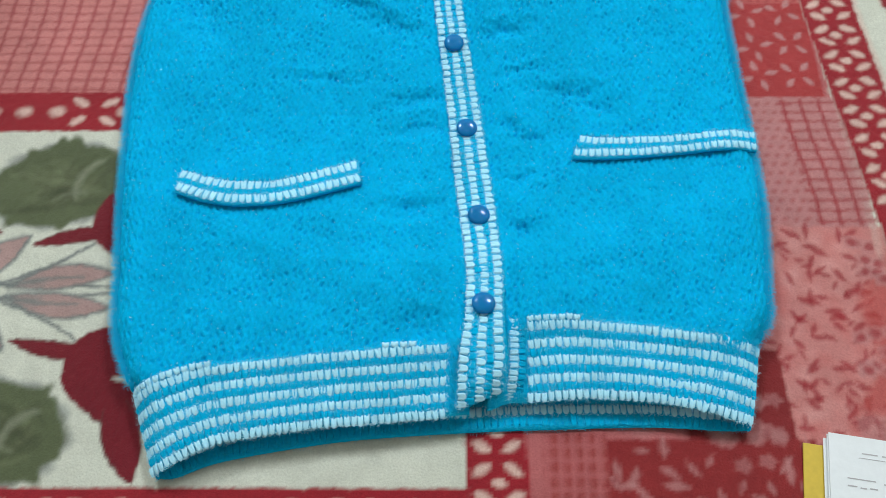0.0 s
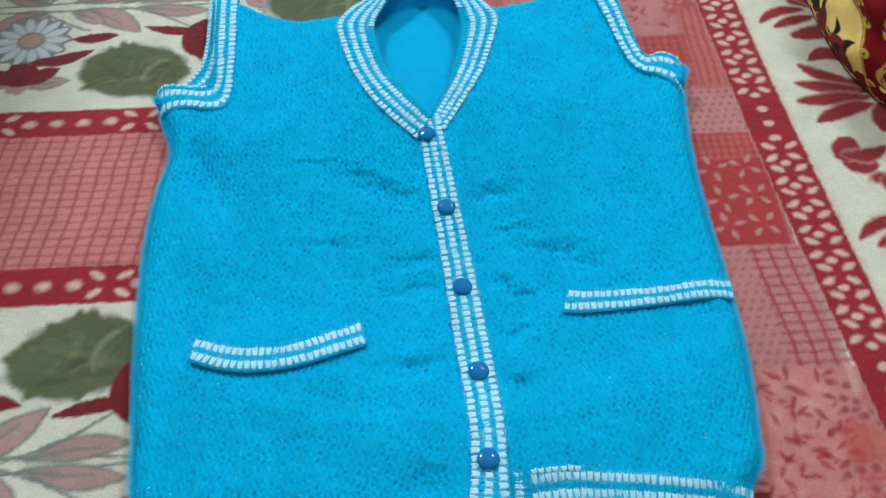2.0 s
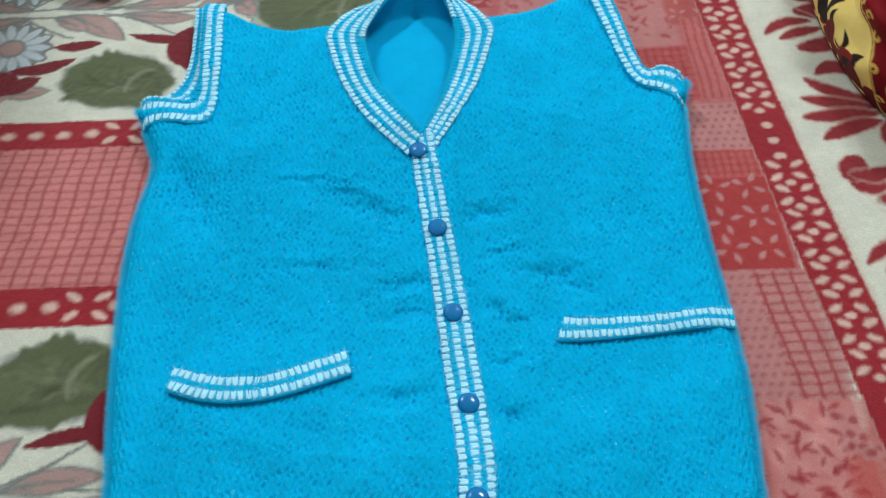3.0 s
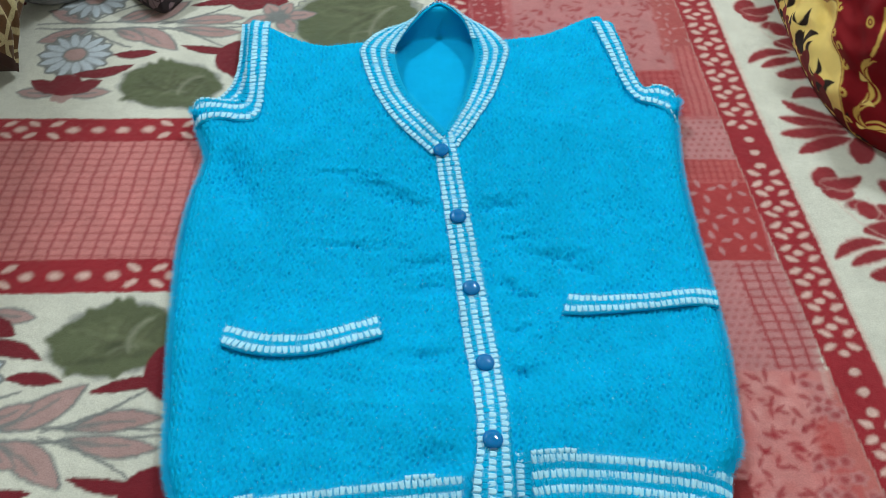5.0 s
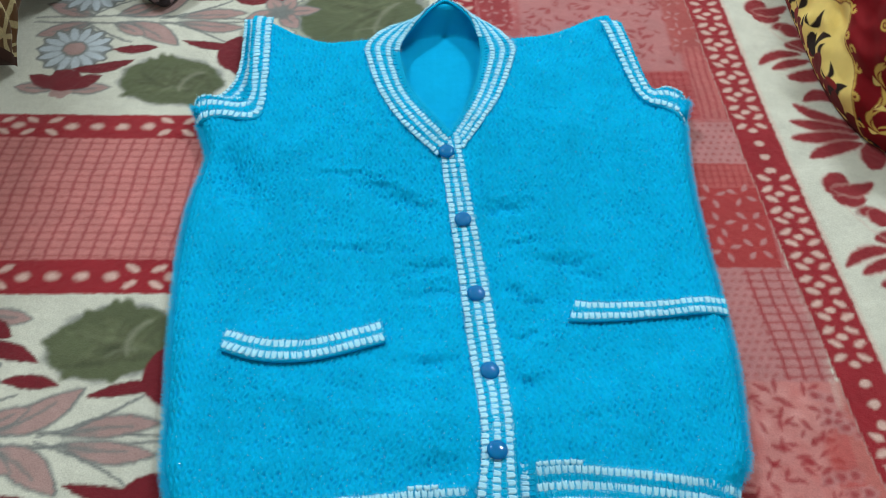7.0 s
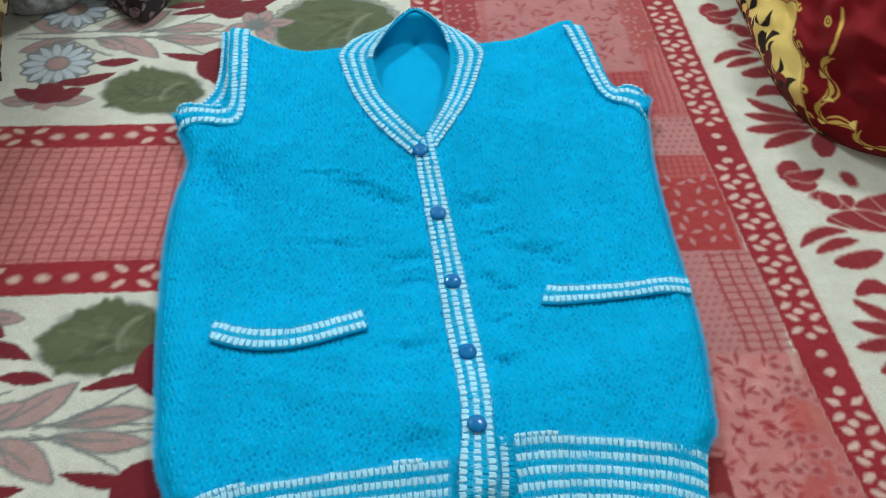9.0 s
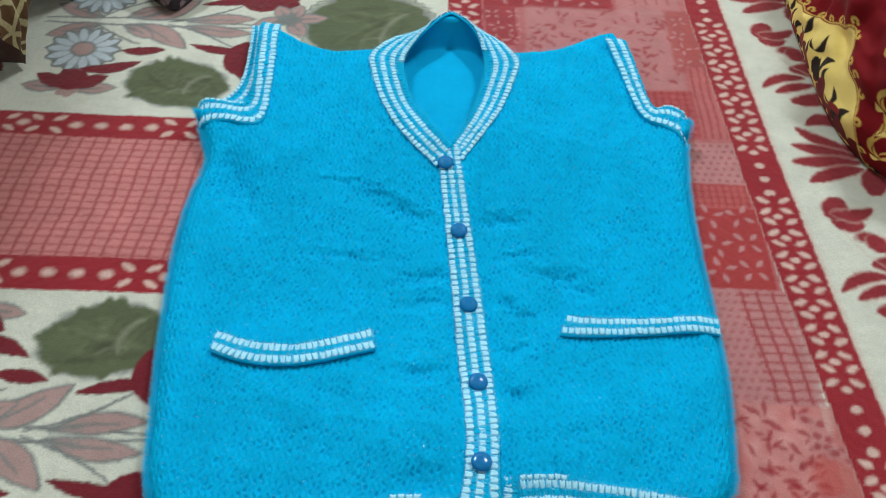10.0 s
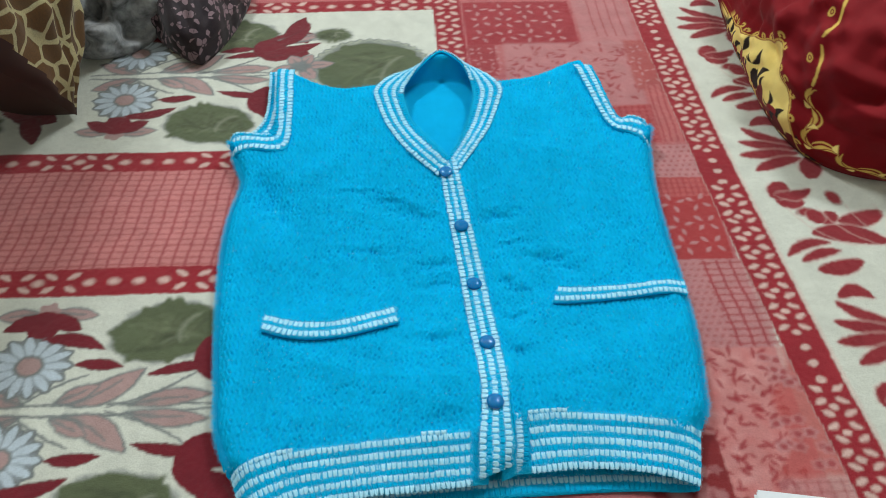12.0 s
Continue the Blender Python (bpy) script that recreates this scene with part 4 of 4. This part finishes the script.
    knit_band(v, "armhole_band", [(0.225, 0.870, 0.012), (0.229, 0.850, 0.025), (0.233, 0.820, 0.028), (0.238, 0.781, 0.028), (0.243, 0.748, 0.028), (0.250, 0.736, 0.028), (0.264, 0.740, 0.028), (0.279, 0.737, 0.023), (0.287, 0.727, 0.012)],
              [(0.202, 0.871, 0.013), (0.205, 0.850, 0.027), (0.2105, 0.821, 0.029), (0.219, 0.777, 0.029), (0.228, 0.735, 0.029), (0.239, 0.716, 0.029), (0.256, 0.708, 0.0285), (0.270, 0.699, 0.026), (0.280, 0.690, 0.010)],
              [(0.0, "w", 0.08, 0.75, 1.0), (0.08, "b", 0.15), (0.30, "w", 0.26), (0.56, "b", 0.18), (0.82, "w", 0.26)], 0.0070, label="armhole edge with white stripes")
    # pockets
    pocket = [(0.05, "b", 0.16), (0.27, "w", 0.30), (0.52, "b", 0.2), (0.78, "w", 0.30)]
    knit_band(v, "pocket_band", on_top([(-0.168, 0.437), (-0.147, 0.4305), (-0.125, 0.427), (-0.100, 0.428), (-0.083, 0.4325), (-0.058, 0.442), (-0.0365, 0.451)], 0.0045),
              on_top([(-0.1695, 0.4135), (-0.147, 0.406), (-0.124, 0.4030), (-0.100, 0.4045), (-0.081, 0.4085), (-0.056, 0.4175), (-0.031, 0.427)], 0.0045), pocket, 0.0054, 0.0022, label="pocket edge with two white stripes")
    knit_band(v, "pocket_band", on_top([(0.140, 0.476), (0.155, 0.473), (0.180, 0.471), (0.215, 0.4705), (0.250, 0.4725)], 0.0035) + [(0.2735, 0.4735, 0.019)],
              on_top([(0.131, 0.4515), (0.150, 0.4500), (0.180, 0.4500), (0.213, 0.4515), (0.249, 0.4535)], 0.0035) + [(0.2735, 0.4550, 0.018)], pocket, 0.0054, 0.0018, label="pocket edge with two white stripes")
    for k, (x, y) in enumerate(((0.0239, 0.6500), (0.0392, 0.5675), (0.0495, 0.4830), (0.0580, 0.3985), (0.0602, 0.3220))):
        sewn_button(v, x, y, float(vest_base(np.array(x), np.array(y))) + 0.0042 + (0.003 if k == 4 else 0), 40 * k)
    fuzz(v)


def fuzz(parent):
    """Loose hairs of the wool, and sparse tinsel threads."""
    rng = np.random.default_rng(11)
    for name, n, mat, lo, hi, wide, label in (("wool_hairs", 150000, HAIR, 0.0015, 0.0048, 0.00012, "fine loose blue wool hairs"), ("tinsel_threads", 4500, GLINT, 0.0006, 0.0013, 0.00024, "tiny sparkling threads")):
        y = rng.uniform(0.27, 0.865, n)
        x = left_x(y) + (right_x(y) - left_x(y)) * rng.uniform(0, 1, n)
        edge = rng.uniform(0, 1, n) < (0.22 if name == "wool_hairs" else 0.05)
        side = rng.uniform(0, 1, n) < 0.5
        x = np.where(edge, np.where(side, left_x(y) + rng.uniform(0, 0.004, n), right_x(y) - rng.uniform(0, 0.004, n)), x)
        ok = (y > bottom_y(x)) & (y < top_y(x)) & ~inside(x, y, ARM_LEFT) & ~inside(x, y, ARM_RIGHT) & ~inside(x, y, NECK) & (np.abs(x - split_x(y)) > 0.016)
        x, y, edge, side = x[ok], y[ok], edge[ok], side[ok]
        far = np.minimum(x - left_x(y), right_x(y) - x) + np.clip(y - 0.700, 0, 1) * 2
        far = np.minimum(far, (top_y(x) - y) * 1.4 + 0.0005)
        z = rolled(vest_height(x, y), far) + stitch_relief(x, y) * 0.8
        m = len(x)
        a = np.where(edge & (name == "wool_hairs"), np.where(side, math.pi, 0) + rng.normal(0, 0.7, m), rng.uniform(0, 2 * math.pi, m))
        l = rng.uniform(lo, hi, m) * np.where(edge, 1.5, 1.0)
        me = hair_mesh(name, np.stack([x, y, z], -1), a, l, wide, rng)
        tagged(part(name, me, mat, parent, label), kind="stuff")


vest()


# ---- things lying round the vest ----
def padded(name, cx, cy, a, b, high, corner, turn, mat, fine, label, category, folds=0.006, seed=1, lip=0.22, painter=None, grain=0.6):
    """A stuffed cloth form: rounded plan, steep sides, soft top with folds. fine: the span of angles built closely."""
    phi = np.radians(steps((0, fine[0], 3), (fine[0], fine[1], grain), (fine[1], 360, 3)))[:-1]
    d = np.r_[np.linspace(0, 0.62, 210 if painter else 110), np.linspace(0.63, 1.0, 24)]
    P, D = np.meshgrid(phi, d)
    rim = (np.abs(np.cos(P)) ** corner + np.abs(np.sin(P)) ** corner) ** (-1 / corner)
    swell = np.sin(D * math.pi / 2)
    inward = np.where(D < lip, 1 + 0.035 * np.sin(D / lip * math.pi), np.cos((D - lip) / (1 - lip) * math.pi / 2) ** 0.8)
    x, y = a * rim * np.cos(P) * inward, b * rim * np.sin(P) * inward
    s = (P - math.radians(225)) * (a + b) / 2
    w = folds * (smooth_noise(s + 0.3 * D * high, D * high * 2.0, 0.055, seed) + 0.5 * smooth_noise(s, D * high * 2, 0.022, seed + 1)) * np.sin(np.clip(D * 6, 0, math.pi / 2))
    n = np.hypot(x, y) + 1e-9
    x, y = x + w * x / n, y + w * y / n
    z = 0.001 + high * swell ** 1.15 + 0.7 * w
    co, si = math.cos(math.radians(turn)), math.sin(math.radians(turn))
    verts = np.stack([cx + x * co - y * si, cy + x * si + y * co, z], -1)
    me = mesh_of(name, verts, grid_faces(*P.shape, True))
    if painter:
        p = Print((phi - math.radians(225)) * (a + b) / 2, d * high * 1.75, (0.195, 0.002, 0.006), 0.0004)
        painter(p)
        p.on(me)
    ob = part(name, me, mat)
    return tagged(ob, label, category)


GOLD, YELLOW, INKY = (0.66, 0.46, 0.10), (0.86, 0.68, 0.21), (0.020, 0.012, 0.010)


def scroll(p, s, d, r, turn):
    """A small gold curl."""
    for k in range(9):
        a = turn + 0.62 * k
        q = r * (1 - 0.075 * k)
        p.stroke(s + q * math.cos(a), d + q * math.sin(a), s + q * math.cos(a + 0.7), d + q * math.sin(a + 0.7), 0.0016, GOLD, soft=0.0007)


def cushion_print(p):
    """Yellow leafy side panel with a gold edge, on deep red; gold scrolls along the foot."""
    edge = through_points([(-0.40, 0.03), (-0.25, 0.05), (-0.20, 0.064), (-0.17, 0.082), (-0.135, 0.105), (-0.112, 0.118), (-0.095, 0.095), (-0.07, 0.078), (-0.05, 0.060), (-0.036, 0.030), (-0.024, 0.006), (0.0, 0.0)])
    top = lambda s: edge(s) + 0.002 * np.sin(np.asarray(s) * 160)
    p.lay((-0.33, 0.0, 0.0, 0.2), lambda s, d: np.maximum(np.maximum(d - top(s), 0.004 - d), -0.30 - s), YELLOW, soft=0.001)
    r = random.Random(8)
    # leaves on the yellow: long dark ones, maroon petals crowding the foot
    for k in range(12):
        s = -0.27 + 0.021 * k + r.uniform(-0.004, 0.004)
        d = r.uniform(0.35, 0.62) * float(top(np.array(s)))
        a, l = r.uniform(1.2, 2.1), r.uniform(0.020, 0.030)
        p.leaf(s, d, s + l * math.cos(a), d + l * math.sin(a), l * 0.17, INKY, 0.006 * r.choice((-1, 1)), 0.7, soft=0.0008)
        p.leaf(s, d, s + 0.6 * l * math.cos(a + 1.1), d + 0.6 * l * math.sin(a + 1.1), l * 0.10, INKY, 0.003, soft=0.0008)
    for k in range(34):
        s = -0.30 + 0.0086 * k + r.uniform(-0.003, 0.003)
        d = r.uniform(0.06, 0.36) * float(top(np.array(s)))
        a, l = r.uniform(0.5, 2.6), r.uniform(0.016, 0.030)
        p.leaf(s, d, s + l * math.cos(a), d + l * math.sin(a), l * 0.36, r.choice((INKY, (0.16, 0.012, 0.014), (0.24, 0.02, 0.02))), 0.004, 0.6, soft=0.0008)
    p.lay((-0.33, 0.0, 0.0, 0.05), lambda s, d: d - 0.010 - 0.006 * np.sin(s * 130) - 0.004 * np.sin(s * 310), (0.13, 0.010, 0.012), soft=0.001)
    for k in range(60):
        s = -0.30 + 0.005 * k
        p.stroke(s, float(top(np.array(s))) + 0.003, s + 0.005, float(top(np.array(s + 0.005))) + 0.003, 0.0011, GOLD, soft=0.0007)
        if k % 3 == 0:
            scroll(p, s, float(top(np.array(s))) + 0.009, 0.0048, k * 0.7)
    # the chain of paired strokes that runs down and along the foot
    foot = [(-0.040, 0.112), (-0.034, 0.086), (-0.026, 0.060), (-0.012, 0.036), (0.014, 0.046), (0.034, 0.026), (0.060, 0.016), (0.084, 0.026), (0.11, 0.016), (0.14, 0.026), (0.17, 0.018)]
    for k, ((s, d), (s1, d1)) in enumerate(zip(foot, foot[1:])):
        l = math.hypot(s1 - s, d1 - d)
        nx, ny = -(d1 - d) / l, (s1 - s) / l
        way = 1 if k % 2 else -1
        p.leaf(s, d, s1, d1, 0.0034, GOLD, 0.006 * way, soft=0.0008)
        p.stroke(s + 0.006 * nx, d + 0.006 * ny, s1 + 0.004 * nx, d1 + 0.004 * ny, 0.0014, GOLD, 0.009 * way, soft=0.0007)
        p.leaf(s1, d1, s1 + 0.011 * nx * way, d1 + 0.011 * ny * way + 0.004, 0.0030, YELLOW, 0.003, soft=0.0008)
        p.stroke(s + 0.3 * (s1 - s), d + 0.3 * (d1 - d), s1, d1, 0.0007, (0.195, 0.002, 0.006), 0.005 * way, soft=0.0006)
    for s, d in ((-0.062, 0.140), (-0.083, 0.195), (0.06, 0.20)):
        p.oval(s, d, 0.0058, 0.0058, 0, GOLD, soft=0.0007)
        p.oval(s, d, 0.0032, 0.0032, 0, (0.195, 0.002, 0.006), soft=0.0007)
        p.oval(s, d, 0.0016, 0.0016, 0, GOLD, soft=0.0007)
        p.stroke(s + 0.005, d + 0.022, s + 0.022, d - 0.026, 0.0022, GOLD, 0.005, soft=0.0007)


padded("floor_cushion", 0.705, 0.885, 0.255, 0.255, 0.21, 4.0, 0, CUSHION_CLOTH, (165, 300), "deep red cushion with a yellow leafy panel and gold scrolls", "cushion", 0.014, 3, painter=cushion_print, grain=0.25)


def cell_cloth(name, scale, edge, field, vein, other=None):
    """Cloth with a printed net of cells; other: a second colour that some cells take."""
    m, nodes, links, bsdf = material(name)
    tc = nodes.new("ShaderNodeTexCoord")
    v = nodes.new("ShaderNodeTexVoronoi")
    v.feature, v.inputs["Scale"].default_value = "DISTANCE_TO_EDGE", scale
    warp = noise_node(nodes, links, 22.0, 2.0)
    bent = nodes.new("ShaderNodeVectorMath")
    bent.operation = "MULTIPLY_ADD"
    bent.inputs[1].default_value = (0.014, 0.014, 0.014)
    links.new(warp.outputs["Color"], bent.inputs[0])
    links.new(tc.outputs["Object"], bent.inputs[2])
    links.new(bent.outputs["Vector"], v.inputs["Vector"])
    net = ramp(nodes, links, v.outputs["Distance"], edge * 0.8, edge * 1.2, 1, 0)
    mix = nodes.new("ShaderNodeMix")
    mix.data_type = "RGBA"
    links.new(net, mix.inputs["Factor"])
    mix.inputs["B"].default_value = (*vein, 1)
    base = nodes.new("ShaderNodeMix")
    base.data_type = "RGBA"
    base.inputs["A"].default_value, base.inputs["B"].default_value = (*field, 1), (*(other or field), 1)
    c = nodes.new("ShaderNodeTexVoronoi")
    c.inputs["Scale"].default_value = scale
    links.new(bent.outputs["Vector"], c.inputs["Vector"])
    sep = nodes.new("ShaderNodeSeparateColor")
    links.new(c.outputs["Color"], sep.inputs["Color"])
    links.new(ramp(nodes, links, sep.outputs["Red"], 0.62, 0.66, 0, 1), base.inputs["Factor"])
    links.new(base.outputs["Result"], mix.inputs["A"])
    fine = noise_node(nodes, links, 500.0)
    links.new(scaled_colour(nodes, links, mix.outputs["Result"], ramp(nodes, links, fine.outputs["Fac"], 0.3, 0.7, 0.8, 1.15)), bsdf.inputs["Base Color"])
    bsdf.inputs["Roughness"].default_value = 0.8
    bsdf.inputs["Sheen Weight"].default_value = 0.1
    bump(nodes, links, bsdf, fine.outputs["Fac"], 0.0004, 0.4)
    return m


GIRAFFE = cell_cloth("giraffe_print", 27.0, 0.065, (0.095, 0.042, 0.006), (0.46, 0.40, 0.20), (0.12, 0.052, 0.007))
FLECKED = cell_cloth("flecked_print", 125.0, 0.05, (0.014, 0.006, 0.010), (0.02, 0.010, 0.014), (0.24, 0.16, 0.18))
PLUSH = yarn("grey_plush", (0.30, 0.31, 0.31), 0.7, 0.4, 45.0)
BROWN_LINING = plain("brown_lining", (0.036, 0.010, 0.004), 0.8)


def leaning_pillow(tip, long, up, size):
    """A stuffed square pillow resting on one corner: tip, then its two edges from there; printed face, plain brown side and back."""
    long, up = Vector(long).normalized(), Vector(up).normalized()
    n = np.array(up.cross(long).normalized())
    u, v = np.meshgrid(np.linspace(0, 1, 110), np.linspace(0, 1, 110))
    puff = (16 * u * (1 - u) * v * (1 - v)) ** 0.45
    bow = 0.03 * (np.sin(math.pi * u) * (0.5 - v) + np.sin(math.pi * v) * (0.5 - u))
    flat = np.array(tip) + size * (u + bow)[..., None] * np.array(long) + size * (v + bow)[..., None] * np.array(up)
    crease = 0.012 * smooth_noise(np.arctan2(v + 0.02, u + 0.02), 0.3 * u, 0.16, 61) + 0.010 * smooth_noise(u, v, 0.09, 62)
    face = flat + n * (0.050 * puff + crease * np.clip(4 * puff, 0, 1))[..., None]
    back = flat - n * (0.26 * puff ** 0.55)[..., None]
    back[..., 2] = np.maximum(back[..., 2], 0.004)
    f = grid_faces(110, 110)
    verts = np.concatenate([face.reshape(-1, 3), back.reshape(-1, 3)])
    me = mesh_of("pillow", verts, np.concatenate([f, f[:, ::-1] + 110 * 110]))
    ob = part("pillow", me, GIRAFFE)
    me.materials.append(BROWN_LINING)
    cu, cv = u.ravel()[f].mean(1), v.ravel()[f].mean(1)
    side = cv < 0.02 + 0.13 * np.clip(cu - 0.10, 0, 1)
    me.polygons.foreach_set("material_index", np.r_[side, np.ones(len(f), bool)].astype(np.int32))
    return tagged(ob, "brown pillow with a cream giraffe-spot print, leaning on a corner", "pillow")


leaning_pillow((-0.462, 0.797, 0.006), (-0.18, -0.54, 0.82), (-0.05, 0.826, 0.563), 0.46)
padded("plush_throw", -0.468, 1.015, 0.075, 0.085, 0.085, 2.2, 20, PLUSH, (200, 340), "crumpled grey and white plush throw", "throw", 0.030, 9, 0.2)
padded("scarf", -0.352, 1.075, 0.085, 0.168, 0.095, 1.35, 12, FLECKED, (200, 340), "dark purple folded scarf with pale flecks", "scarf", 0.008, 12, 0.2)


def notepad():
    pad = tagged(new("notepad"), "white paper notepad with a yellow card cover", "notepad")
    pad.matrix_world = pose(0.2920, 0.2395, 0.0, 0, 0, -9)
    part("cover", box_mesh(-0.0165, 0.115, -0.165, -0.0085, 0.0005, 0.0020, 0.0004), CARD, pad, "yellow card cover")
    rng = random.Random(2)
    for k in range(5):
        dx, dy = rng.uniform(-0.003, 0.0), rng.uniform(-0.004, 0.0)
        part("page", box_mesh(dx + (0 if k == 4 else -0.001), 0.112 + dx, -0.160, dy if k < 4 else 0.0, 0.0022 + 0.0008 * k, 0.0027 + 0.0008 * k, 0.0001), PAPER, pad)
    top = 0.0022 + 0.0008 * 4 + 0.0006
    # pencil writing that cannot be read: plain bars
    for x, y, w, h in ((0.020, -0.0115, 0.010, 0.0007), (0.033, -0.0115, 0.008, 0.0007), (0.018, -0.0145, 0.026, 0.0004), (0.010, -0.0290, 0.018, 0.0007), (0.010, -0.0340, 0.006, 0.0008),
                       (0.018, -0.0345, 0.004, 0.0008), (0.024, -0.0340, 0.005, 0.0008), (0.033, -0.0300, 0.020, 0.0007), (0.034, -0.0345, 0.006, 0.0008)):
        part("pencil_mark", box_mesh(x, x + w, y, y + h, top - 0.0003, top + 0.00012), INK, pad, "faint pencil writing")


notepad()
